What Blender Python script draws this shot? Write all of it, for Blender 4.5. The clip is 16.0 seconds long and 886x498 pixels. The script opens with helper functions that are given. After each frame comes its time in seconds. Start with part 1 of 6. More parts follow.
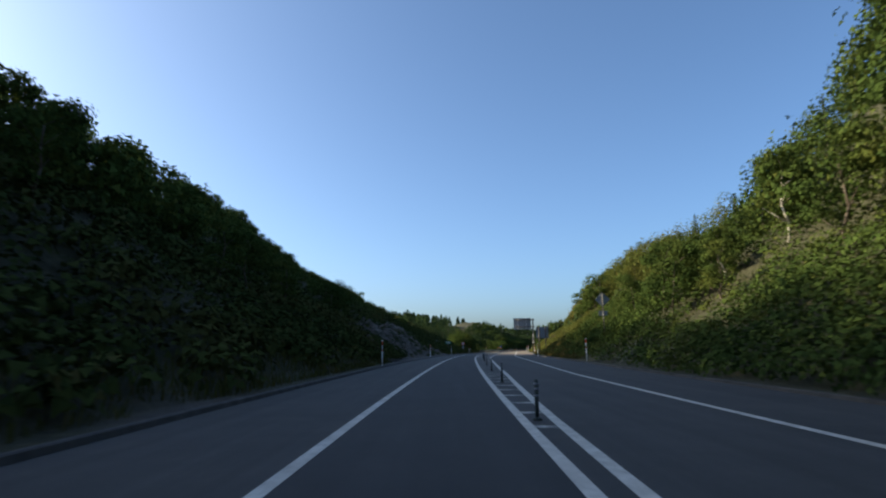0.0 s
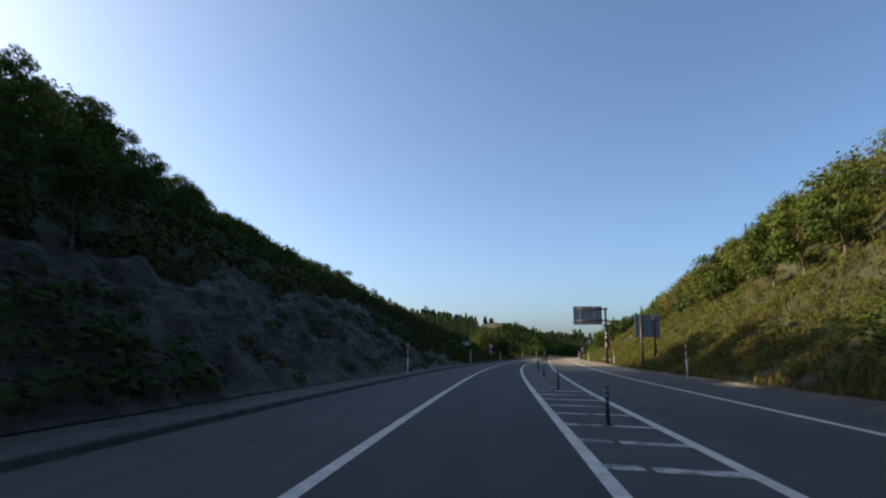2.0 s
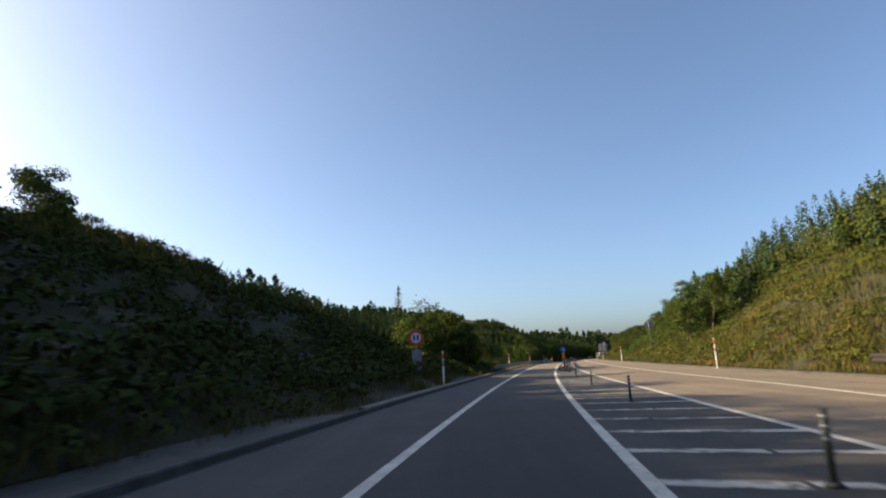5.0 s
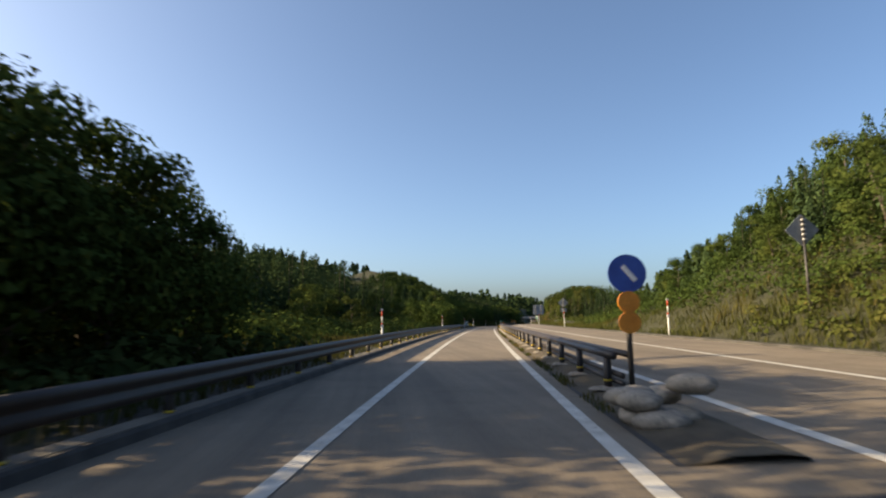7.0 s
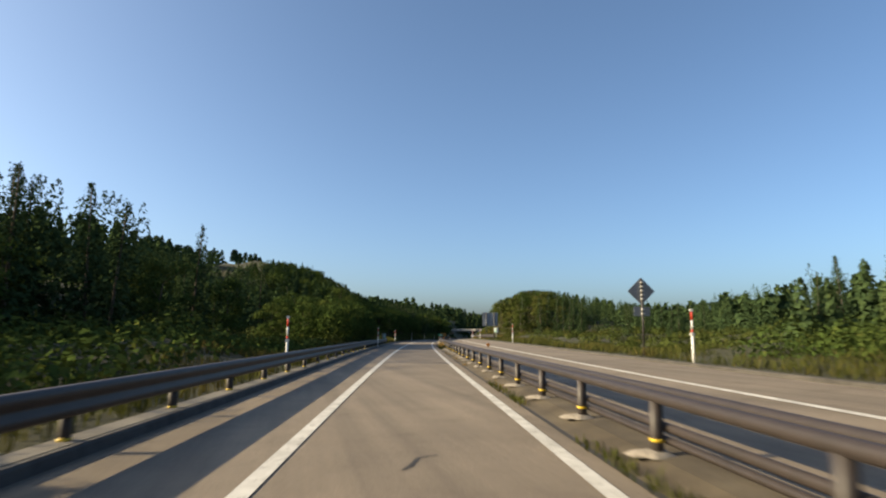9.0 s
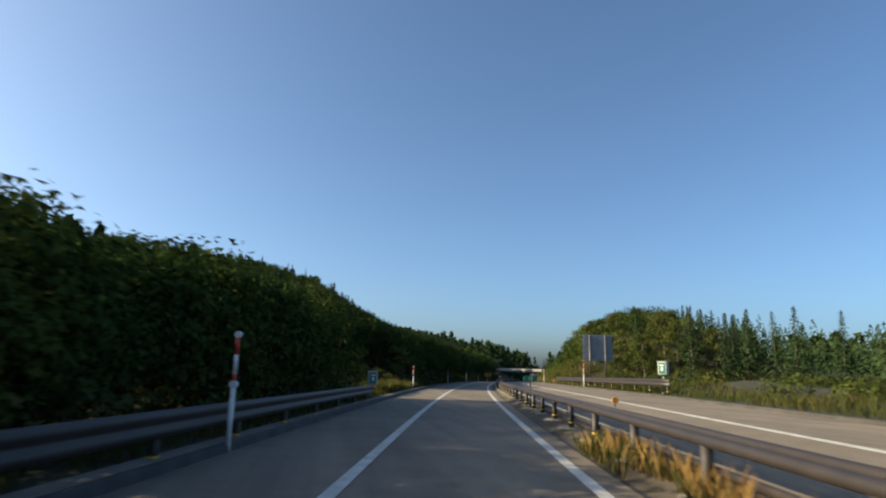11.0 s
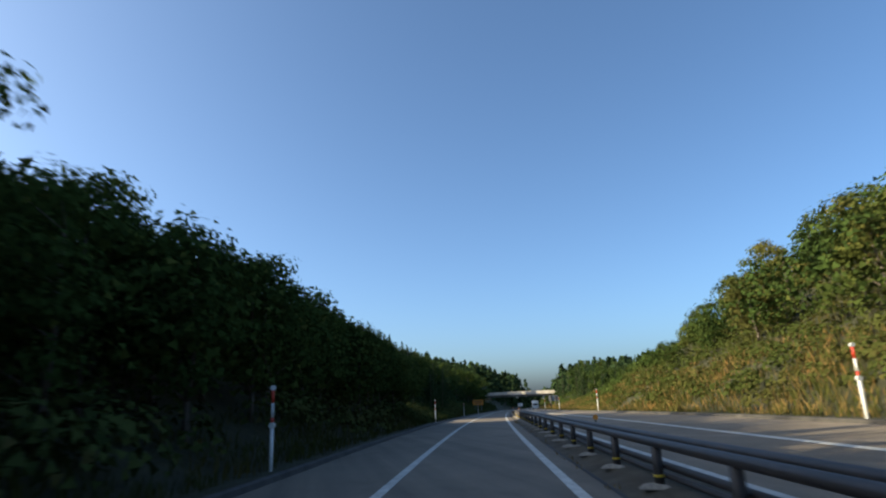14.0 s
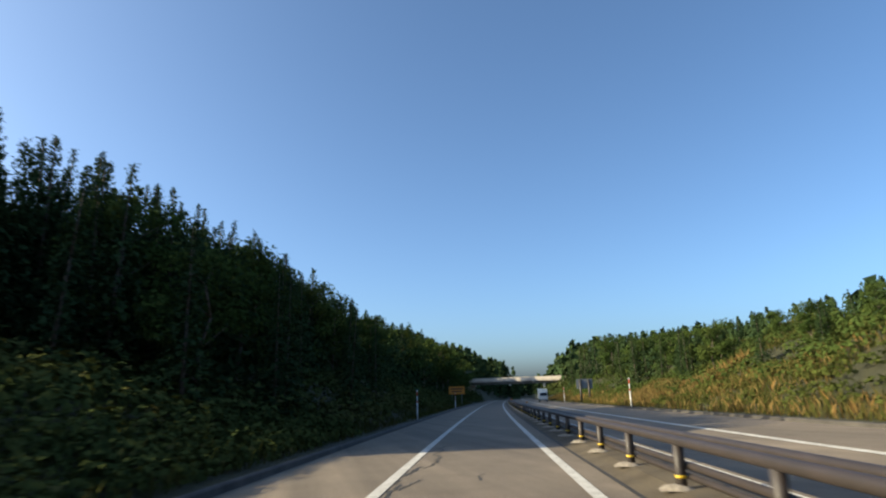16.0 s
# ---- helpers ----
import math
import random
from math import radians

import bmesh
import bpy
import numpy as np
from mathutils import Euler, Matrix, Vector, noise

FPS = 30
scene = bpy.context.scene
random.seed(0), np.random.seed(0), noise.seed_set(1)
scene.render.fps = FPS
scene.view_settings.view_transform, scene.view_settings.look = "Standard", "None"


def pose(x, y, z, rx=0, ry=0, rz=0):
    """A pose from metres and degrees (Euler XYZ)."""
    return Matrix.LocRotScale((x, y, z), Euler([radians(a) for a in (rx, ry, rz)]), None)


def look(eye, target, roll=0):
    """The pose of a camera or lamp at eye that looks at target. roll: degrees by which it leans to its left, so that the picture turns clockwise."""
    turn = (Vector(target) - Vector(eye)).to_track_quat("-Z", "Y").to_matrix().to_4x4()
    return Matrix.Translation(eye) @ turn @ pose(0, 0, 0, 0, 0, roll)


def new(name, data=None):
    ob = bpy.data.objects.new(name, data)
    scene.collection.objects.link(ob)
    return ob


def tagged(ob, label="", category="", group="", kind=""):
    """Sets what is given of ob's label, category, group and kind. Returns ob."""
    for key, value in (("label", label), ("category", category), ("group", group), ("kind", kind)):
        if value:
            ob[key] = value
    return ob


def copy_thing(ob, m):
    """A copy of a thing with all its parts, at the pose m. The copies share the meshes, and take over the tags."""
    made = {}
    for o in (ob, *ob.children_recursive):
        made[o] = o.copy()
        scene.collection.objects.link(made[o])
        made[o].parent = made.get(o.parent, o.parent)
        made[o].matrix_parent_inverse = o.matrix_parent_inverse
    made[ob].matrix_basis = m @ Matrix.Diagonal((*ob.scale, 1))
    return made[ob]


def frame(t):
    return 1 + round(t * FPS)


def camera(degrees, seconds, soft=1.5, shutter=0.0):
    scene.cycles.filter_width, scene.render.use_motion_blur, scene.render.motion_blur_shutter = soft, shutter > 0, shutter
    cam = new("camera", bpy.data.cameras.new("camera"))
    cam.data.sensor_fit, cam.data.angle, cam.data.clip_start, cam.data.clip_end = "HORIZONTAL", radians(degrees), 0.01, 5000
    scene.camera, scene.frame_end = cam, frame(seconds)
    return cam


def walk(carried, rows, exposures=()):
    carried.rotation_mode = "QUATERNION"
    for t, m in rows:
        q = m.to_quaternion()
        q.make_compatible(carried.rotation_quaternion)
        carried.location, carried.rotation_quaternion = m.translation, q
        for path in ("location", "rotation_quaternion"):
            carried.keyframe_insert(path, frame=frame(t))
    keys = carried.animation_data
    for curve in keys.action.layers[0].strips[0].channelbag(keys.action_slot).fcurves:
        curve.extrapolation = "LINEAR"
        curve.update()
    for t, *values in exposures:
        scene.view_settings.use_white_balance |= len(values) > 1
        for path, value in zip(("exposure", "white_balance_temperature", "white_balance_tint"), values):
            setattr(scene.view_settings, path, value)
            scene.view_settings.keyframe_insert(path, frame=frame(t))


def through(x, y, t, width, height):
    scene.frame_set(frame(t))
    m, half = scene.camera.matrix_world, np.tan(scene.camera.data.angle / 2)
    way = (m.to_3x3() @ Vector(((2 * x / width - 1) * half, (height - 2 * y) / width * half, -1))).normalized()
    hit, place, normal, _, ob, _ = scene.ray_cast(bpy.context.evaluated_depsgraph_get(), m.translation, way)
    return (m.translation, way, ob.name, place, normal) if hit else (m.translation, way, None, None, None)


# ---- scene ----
cam = camera(75.0, 16.0, soft=2.1, shutter=0.15)
PATH = [
    (0, (0.299, 0.000, 1.439), (0.227, 9.861, 3.099), -0.81),
    (0.5, (0.441, 14.508, 1.411), (0.106, 24.339, 3.213), -0.31),
    (1, (0.755, 29.003, 1.382), (0.479, 38.738, 3.651), -1.24),
    (1.5, (1.204, 43.483, 1.353), (0.738, 53.121, 3.977), -0.29),
    (2, (1.748, 57.950, 1.305), (1.174, 67.784, 3.028), 0.39),
    (2.5, (2.293, 72.322, 1.230), (1.661, 82.241, 2.337), -0.22),
    (3, (2.930, 86.512, 1.134), (2.510, 96.411, 2.489), -0.52),
    (3.5, (3.703, 100.515, 1.035), (3.255, 110.334, 2.877), -1.15),
    (4, (4.650, 114.329, 0.938), (4.538, 124.139, 2.876), -1.20),
    (4.5, (5.857, 127.950, 0.846), (5.688, 137.748, 2.837), -1.87),
    (5, (7.274, 141.385, 0.758), (7.142, 151.209, 2.621), -2.77),
    (5.2, (7.894, 146.708, 0.724), (7.038, 156.453, 2.794), -7.41),
    (7.3, (15.568, 200.989, 0.433), (16.952, 210.828, 1.561), -0.52),
    (7.5, (16.391, 206.026, 0.415), (17.840, 215.855, 1.554), -0.41),
    (7.8, (17.652, 213.542, 0.387), (19.246, 223.270, 2.069), -0.01),
    (8, (18.506, 218.526, 0.369), (20.333, 228.228, 1.960), 0.10),
    (8.3, (19.853, 225.988, 0.337), (23.362, 235.283, 1.467), 0.40),
    (8.5, (20.767, 230.974, 0.310), (24.364, 240.229, 1.490), 0.34),
    (8.7, (21.693, 235.970, 0.279), (24.513, 245.480, 1.548), -0.69),
    (10.8, (32.272, 288.936, -0.232), (34.008, 298.646, 1.411), 2.21),
    (11, (33.379, 294.012, -0.289), (35.110, 303.657, 1.708), 1.69),
    (11.5, (36.210, 306.722, -0.437), (38.027, 316.348, 1.574), 1.11),
    (12, (39.145, 319.457, -0.593), (40.982, 329.077, 1.429), 0.20),
    (12.5, (42.187, 332.209, -0.753), (43.983, 341.956, 0.580), -0.28),
    (13, (45.366, 344.962, -0.914), (47.218, 354.768, -0.282), 1.19),
    (13.5, (48.702, 357.710, -1.080), (50.783, 367.210, 1.248), -0.79),
    (14, (52.202, 370.450, -1.249), (54.330, 379.898, 1.241), -2.39),
    (14.5, (55.778, 383.178, -1.423), (57.924, 392.669, 0.882), -1.61),
    (15, (59.474, 395.856, -1.597), (61.678, 405.317, 0.775), -1.79),
    (15.5, (63.269, 408.488, -1.792), (65.520, 417.992, 0.358), -1.82),
    (16, (67.147, 421.080, -2.021), (69.502, 430.521, 0.287), -1.82),
]
# the recorder's automatic exposure and white balance along the way
LIGHTING = [(0, 1.33, 7250, 2), (2.5, 1.35, 8200, 6), (5, 1.46, 8700, 8), (8, 1.33, 8500, 5), (11, 1.15, 7600, 0), (12, 1.1, 7400, 0), (14, 1.37, 7250, 0), (16, 1.37, 7300, 0)]
walk(cam, [(t, look(eye, target, roll)) for t, eye, target, roll in PATH], LIGHTING)

# ---------------------------------------------------------------- light
SUN_EL, SUN_AZ = 22.6, -80.0          # degrees; azimuth clockwise from +y
world = bpy.data.worlds.new("sky")
scene.world = world
world.use_nodes = True
wn = world.node_tree
sky = wn.nodes.new("ShaderNodeTexSky")
sky.sky_type = "NISHITA"
sky.sun_disc = False
sky.sun_elevation = radians(SUN_EL)
sky.sun_rotation = radians(SUN_AZ)
sky.altitude, sky.air_density, sky.dust_density, sky.ozone_density = 0, 0.68, 2.6, 6.0
wn.nodes["Background"].inputs[1].default_value = 0.118
wn.links.new(sky.outputs[0], wn.nodes["Background"].inputs[0])
sun_data = bpy.data.lights.new("sun", "SUN")
sun_data.energy, sun_data.angle, sun_data.color = 4.15, radians(0.53), (1.0, 0.86, 0.68)
sun = new("sun", sun_data)
_se, _sa = radians(SUN_EL), radians(SUN_AZ)
SUN_DIR = Vector((math.sin(_sa) * math.cos(_se), math.cos(_sa) * math.cos(_se), math.sin(_se)))
sun.matrix_world = look((0, 0, 60), Vector((0, 0, 60)) - SUN_DIR)

# ---------------------------------------------------------------- the road's line
STEP = 60.0
CURVE = [1.02, 1.02, 0.261, 1.276, 0.953, 0.306, 0.477, 0.963, 0.49, 0.267, 0.299, 0.3, 0.3, 0.3]     # 1/km, from s = -60
LEVEL = [3.396, 3.272, 3.156, 2.731, 2.345, 2.129, 1.517, 0.786, -0.003, -1.262, -2.424, -3.543, -4.64, -5.729]
S0, S1 = -60.0, 1000.0
_s = np.arange(S0, S1, 1.0)
_knots = S0 + STEP * np.arange(len(CURVE))
_head = np.cumsum(np.interp(_s, _knots, np.array(CURVE) * 1e-3))
_head -= np.interp(0, _s, _head)
_cx, _cy = np.cumsum(np.sin(_head)), np.cumsum(np.cos(_head))
_cx -= np.interp(0, _s, _cx)
_cy -= np.interp(0, _s, _cy)
_cz = np.interp(_s, _knots, LEVEL)
_cz = np.convolve(np.pad(_cz, 20, "edge"), np.ones(41) / 41, "valid")
_cz -= np.interp(0, _s, _cz)


def lift(s, d):
    """How far the opposite carriageway lies above the near one."""
    r = np.interp(s, (150, 220, 260, 330, 400, 440, 560), (0.0, 0.2, 0.25, 0.48, 0.45, 0.32, 0.3))
    return r * np.interp(d, (2.4, 6.7, 10.0, 14.0), (0.0, 1.0, 1.25, 1.35))


def at(s, d, z=0.0):
    """World places, for arrays or numbers: s along the lane's middle, d to its right, z over the carriageway."""
    s, d, z = np.broadcast_arrays(np.asarray(s, float), np.asarray(d, float), np.asarray(z, float))
    h = np.interp(s, _s, _head)
    return np.stack([np.interp(s, _s, _cx) + d * np.cos(h), np.interp(s, _s, _cy) - d * np.sin(h), np.interp(s, _s, _cz) + z + lift(s, d)], -1)


def heading(s):
    return float(np.interp(s, _s, _head))


def stand(s, d, z=0.0, turn=0.0):
    """The pose of a thing at s, d, z that faces along the road."""
    x, y, zz = at(s, d, z)
    return pose(x, y, zz, 0, 0, -math.degrees(heading(s)) + turn)


# ---------------------------------------------------------------- materials
def material(name, rough=0.8, metal=0.0):
    m = bpy.data.materials.new(name)
    m.use_nodes = True
    b = m.node_tree.nodes["Principled BSDF"]
    b.inputs["Roughness"].default_value = rough
    b.inputs["Metallic"].default_value = metal
    return m, m.node_tree, b


def ramp(nt, src, stops):
    r = nt.nodes.new("ShaderNodeValToRGB")
    e = r.color_ramp.elements
    while len(e) < len(stops):
        e.new(0.5)
    for el, (p, c) in zip(e, stops):
        el.position, el.color = p, (*c, 1)
    nt.links.new(src, r.inputs[0])
    return r.outputs[0]


def noise_tex(nt, scale, detail=4.0, rough=0.6, coord="Object", stretch=None):
    tc = nt.nodes.new("ShaderNodeTexCoord")
    n = nt.nodes.new("ShaderNodeTexNoise")
    n.inputs["Scale"].default_value, n.inputs["Detail"].default_value, n.inputs["Roughness"].default_value = scale, detail, rough
    src = tc.outputs[coord]
    if stretch:
        mp = nt.nodes.new("ShaderNodeMapping")
        mp.inputs["Scale"].default_value = stretch
        nt.links.new(src, mp.inputs[0])
        src = mp.outputs[0]
    nt.links.new(src, n.inputs["Vector"])
    return n.outputs["Fac"]


def mixed(nt, fac, a, b, mode="MIX"):
    m = nt.nodes.new("ShaderNodeMix")
    m.data_type, m.blend_type = "RGBA", mode
    for sock, v in ((m.inputs[0], fac), (m.inputs[6], a), (m.inputs[7], b)):
        if isinstance(v, (int, float)):
            sock.default_value = v
        elif isinstance(v, tuple):
            sock.default_value = (*v, 1)
        else:
            nt.links.new(v, sock)
    return m.outputs[2]


def bumped(nt, b, height, strength=0.3, dist=0.02):
    n = nt.nodes.new("ShaderNodeBump")
    n.inputs["Strength"].default_value, n.inputs["Distance"].default_value = strength, dist
    nt.links.new(height, n.inputs["Height"])
    nt.links.new(n.outputs[0], b.inputs["Normal"])


def plain(name, dark, light, scale=3.0, rough=0.7, metal=0.0, bump=0.15, fine=60.0):
    """A surface that varies between two colours at two scales, with a fine relief."""
    m, nt, b = material(name, rough, metal)
    big = ramp(nt, noise_tex(nt, scale), [(0.32, dark), (0.68, light)])
    small = ramp(nt, noise_tex(nt, fine, 2.0), [(0.3, (0.75, 0.75, 0.75)), (0.7, (1.15, 1.15, 1.15))])
    nt.links.new(mixed(nt, 1.0, big, small, "MULTIPLY"), b.inputs["Base Color"])
    bumped(nt, b, noise_tex(nt, fine, 3.0), bump, 0.01)
    return m


def asphalt(name, dark, light, stain):
    """Worn asphalt: broad blotches, long streaks along the road, stains and grit."""
    m, nt, b = material(name, 0.88)
    c = ramp(nt, noise_tex(nt, 0.35, 5.0, 0.65), [(0.3, dark), (0.7, light)])
    c = mixed(nt, ramp(nt, noise_tex(nt, 0.9, 4.0, 0.6), [(0.52, (0, 0, 0)), (0.75, (0.6, 0.6, 0.6))]), c, stain)
    streak = ramp(nt, noise_tex(nt, 1.0, 4.0, 0.6, "Object", (1.5, 0.035, 1.0)), [(0.3, (0.74, 0.73, 0.72)), (0.7, (1.22, 1.2, 1.17))])
    c = mixed(nt, 1.0, c, streak, "MULTIPLY")
    grit = ramp(nt, noise_tex(nt, 38.0, 4.0, 0.75), [(0.3, (0.68, 0.68, 0.68)), (0.7, (1.3, 1.3, 1.3))])
    nt.links.new(mixed(nt, 1.0, c, grit, "MULTIPLY"), b.inputs["Base Color"])
    bumped(nt, b, noise_tex(nt, 60.0, 3.0, 0.7), 0.4, 0.012)
    return m


def worn_paint(name, under, wear=0.56, patch=9.0):
    """Road paint, dirty and rubbed through to the asphalt in spots."""
    m, nt, b = material(name, 0.75)
    c = ramp(nt, noise_tex(nt, 2.2, 5.0, 0.65), [(0.3, (0.36, 0.345, 0.31)), (0.7, (0.6, 0.585, 0.54))])
    gone = ramp(nt, noise_tex(nt, patch, 5.0, 0.75), [(wear, (0, 0, 0)), (wear + 0.12, (0.9, 0.9, 0.9))])
    nt.links.new(mixed(nt, gone, c, under), b.inputs["Base Color"])
    bumped(nt, b, noise_tex(nt, 50.0, 3.0), 0.3, 0.008)
    return m


def foliage(name, dark, light, warm, through=0.3, patch=0.25):
    m = bpy.data.materials.new(name)
    m.use_nodes = True
    nt = m.node_tree
    nt.nodes.remove(nt.nodes["Principled BSDF"])
    out = nt.nodes["Material Output"]
    geo = nt.nodes.new("ShaderNodeNewGeometry")
    info = nt.nodes.new("ShaderNodeObjectInfo")
    c = ramp(nt, geo.outputs["Random Per Island"], [(0.0, dark), (0.55, light), (0.93, light), (1.0, warm)])
    pos = nt.nodes.new("ShaderNodeTexNoise")
    pos.inputs["Scale"].default_value, pos.inputs["Detail"].default_value = patch, 3.0
    nt.links.new(geo.outputs["Position"], pos.inputs["Vector"])
    c = mixed(nt, ramp(nt, pos.outputs["Fac"], [(0.52, (0, 0, 0)), (0.72, (0.7, 0.7, 0.7))]), c, warm)
    tone = ramp(nt, info.outputs["Random"], [(0.0, (0.75, 0.78, 0.72)), (1.0, (1.2, 1.12, 1.0))])
    c = mixed(nt, 1.0, c, tone, "MULTIPLY")
    d, t, mx = nt.nodes.new("ShaderNodeBsdfDiffuse"), nt.nodes.new("ShaderNodeBsdfTranslucent"), nt.nodes.new("ShaderNodeMixShader")
    mx.inputs[0].default_value = through
    nt.links.new(c, d.inputs[0])
    nt.links.new(c, t.inputs[0])
    nt.links.new(d.outputs[0], mx.inputs[1])
    nt.links.new(t.outputs[0], mx.inputs[2])
    nt.links.new(mx.outputs[0], out.inputs[0])
    return m


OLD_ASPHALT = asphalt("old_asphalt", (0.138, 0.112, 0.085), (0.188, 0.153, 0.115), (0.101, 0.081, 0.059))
# these two hold the cutting's bluish shade in their colour, besides the newer surface
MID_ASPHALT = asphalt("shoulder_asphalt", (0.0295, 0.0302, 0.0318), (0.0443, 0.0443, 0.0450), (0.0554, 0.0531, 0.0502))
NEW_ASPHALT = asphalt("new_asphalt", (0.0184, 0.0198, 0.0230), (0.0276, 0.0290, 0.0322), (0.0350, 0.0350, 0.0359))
PAINT = worn_paint("road_paint", (0.12, 0.108, 0.092))
WORN_PAINT = worn_paint("worn_road_paint", (0.06, 0.06, 0.06), 0.44, 2.2)
CRACK = plain("crack_seal", (0.018, 0.017, 0.016), (0.04, 0.037, 0.034), 8.0, 0.8)
# one concrete in two tones: shade put into the gutter's colour, sunlight into the strip's
GUTTER_MAT = plain("dark_concrete", (0.0338, 0.0307, 0.0270), (0.0750, 0.0675, 0.0585), 0.9, 0.95, bump=0.4, fine=25.0)
STRIP_MAT = plain("sunlit_concrete", (0.1, 0.09, 0.075), (0.19, 0.17, 0.14), 0.9, 0.95, bump=0.4, fine=25.0)
CURB_MAT = plain("asphalt_curb", (0.035, 0.033, 0.032), (0.075, 0.07, 0.065), 2.0, 0.9, bump=0.4)
MEDIAN_MAT = plain("median_soil", (0.048, 0.036, 0.022), (0.102, 0.081, 0.053), 1.1, 0.95, bump=0.5, fine=30.0)
RAIL = plain("brown_rail_paint", (0.022, 0.017, 0.015), (0.035, 0.026, 0.024), 4.0, 0.55, 0.0, 0.05)
WHITE = plain("white_enamel", (0.62, 0.62, 0.6), (0.8, 0.8, 0.78), 5.0, 0.45, bump=0.03)
RED = plain("red_band", (0.5, 0.035, 0.02), (0.62, 0.06, 0.03), 5.0, 0.45, bump=0.03)
YELLOW = plain("yellow_band", (0.62, 0.42, 0.03), (0.75, 0.52, 0.05), 5.0, 0.4, bump=0.03)
ORANGE = plain("orange_board", (0.62, 0.2, 0.015), (0.75, 0.27, 0.03), 5.0, 0.45, bump=0.03)
GALV = plain("galvanised_steel", (0.19, 0.21, 0.235), (0.27, 0.29, 0.315), 3.0, 0.5, 0.35, 0.05)
DARK_POLE = plain("dark_steel_pole", (0.028, 0.025, 0.024), (0.05, 0.045, 0.042), 3.0, 0.5, 0.2, 0.05)
GREEN_BOARD = plain("green_board", (0.0, 0.12, 0.075), (0.005, 0.17, 0.105), 4.0, 0.4, bump=0.03)
BLUE_BOARD = plain("blue_board", (0.01, 0.06, 0.3), (0.02, 0.09, 0.4), 4.0, 0.4, bump=0.03)
RUBBER = plain("dark_green_rubber", (0.012, 0.022, 0.02), (0.03, 0.042, 0.038), 6.0, 0.6, bump=0.05)
SILVER = plain("reflector", (0.6, 0.6, 0.58), (0.75, 0.75, 0.72), 5.0, 0.3, bump=0.02)
BRIDGE_CONC = plain("bridge_concrete", (0.48, 0.43, 0.37), (0.64, 0.58, 0.5), 0.4, 0.9, bump=0.2, fine=8.0)
GIRDER = plain("girder_paint", (0.16, 0.15, 0.14), (0.23, 0.215, 0.2), 0.5, 0.6, bump=0.05)
STONE = plain("stone", (0.2, 0.175, 0.145), (0.34, 0.3, 0.25), 2.5, 0.9, bump=0.5, fine=20.0)
BARK = plain("bark", (0.05, 0.038, 0.028), (0.13, 0.105, 0.08), 3.0, 0.95, bump=0.6, fine=25.0)
PALE_BARK = plain("pale_bark", (0.25, 0.23, 0.2), (0.42, 0.39, 0.34), 3.0, 0.9, bump=0.4, fine=25.0)

BROADLEAF = foliage("broadleaf_green", (0.028, 0.046, 0.016), (0.053, 0.084, 0.025), (0.098, 0.113, 0.032), 0.16)
CONIFER = foliage("conifer_green", (0.021, 0.039, 0.020), (0.038, 0.064, 0.030), (0.057, 0.081, 0.031), 0.08)
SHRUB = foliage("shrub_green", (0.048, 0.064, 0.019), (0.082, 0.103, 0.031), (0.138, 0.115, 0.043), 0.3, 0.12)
# darker copy of the shrub green, with the left slopes' shade in its colour
SHADED_SHRUB = foliage("shaded_shrub_green", (0.024, 0.038, 0.015), (0.057, 0.076, 0.027), (0.088, 0.081, 0.034), 0.1, 0.12)
GRASS = foliage("grass", (0.042, 0.051, 0.017), (0.075, 0.083, 0.027), (0.132, 0.101, 0.042), 0.3, 0.3)
DRY_GRASS = foliage("dry_grass", (0.12, 0.088, 0.038), (0.21, 0.15, 0.066), (0.26, 0.145, 0.055), 0.3, 0.3)


def ground_material():
    m, nt, b = material("hillside_soil", 0.95)
    geo = nt.nodes.new("ShaderNodeNewGeometry")
    at_rock = nt.nodes.new("ShaderNodeAttribute")
    at_rock.attribute_name = "bare"
    n1, n2 = noise_tex(nt, 0.15, 6.0, 0.65), noise_tex(nt, 1.6, 5.0, 0.7)
    green = ramp(nt, n2, [(0.3, (0.024, 0.026, 0.01)), (0.6, (0.05, 0.05, 0.019)), (0.8, (0.09, 0.074, 0.034))])
    rock = ramp(nt, noise_tex(nt, 0.8, 7.0, 0.75, "Object", (1, 1, 0.35)), [(0.25, (0.035, 0.03, 0.026)), (0.5, (0.07, 0.062, 0.055)), (0.75, (0.12, 0.105, 0.092))])
    nt.links.new(mixed(nt, at_rock.outputs["Fac"], green, rock), b.inputs["Base Color"])
    bumped(nt, b, noise_tex(nt, 1.3, 8.0, 0.75, "Object", (1, 1, 0.5)), 0.9, 0.5)
    return m


SOIL = ground_material()


# ---------------------------------------------------------------- mesh helpers
def from_arrays(name, verts, faces, mat, smooth=False, mats=None, index=None):
    me = bpy.data.meshes.new(name)
    me.from_pydata([tuple(v) for v in np.asarray(verts, float).tolist()], [], [tuple(f) for f in np.asarray(faces).tolist()] if not isinstance(faces, list) else faces)
    for mt in (mats or [mat]):
        me.materials.append(mt)
    if index is not None:
        me.polygons.foreach_set("material_index", np.asarray(index, np.int32))
    if smooth:
        me.polygons.foreach_set("use_smooth", np.ones(len(me.polygons), bool))
    me.update()
    return me


def thing(name, label, category, m=None, group="", kind=""):
    ob = new(name)
    ob.empty_display_size = 0.2
    if m is not None:
        ob.matrix_basis = m
    return tagged(ob, label, category, group, kind)


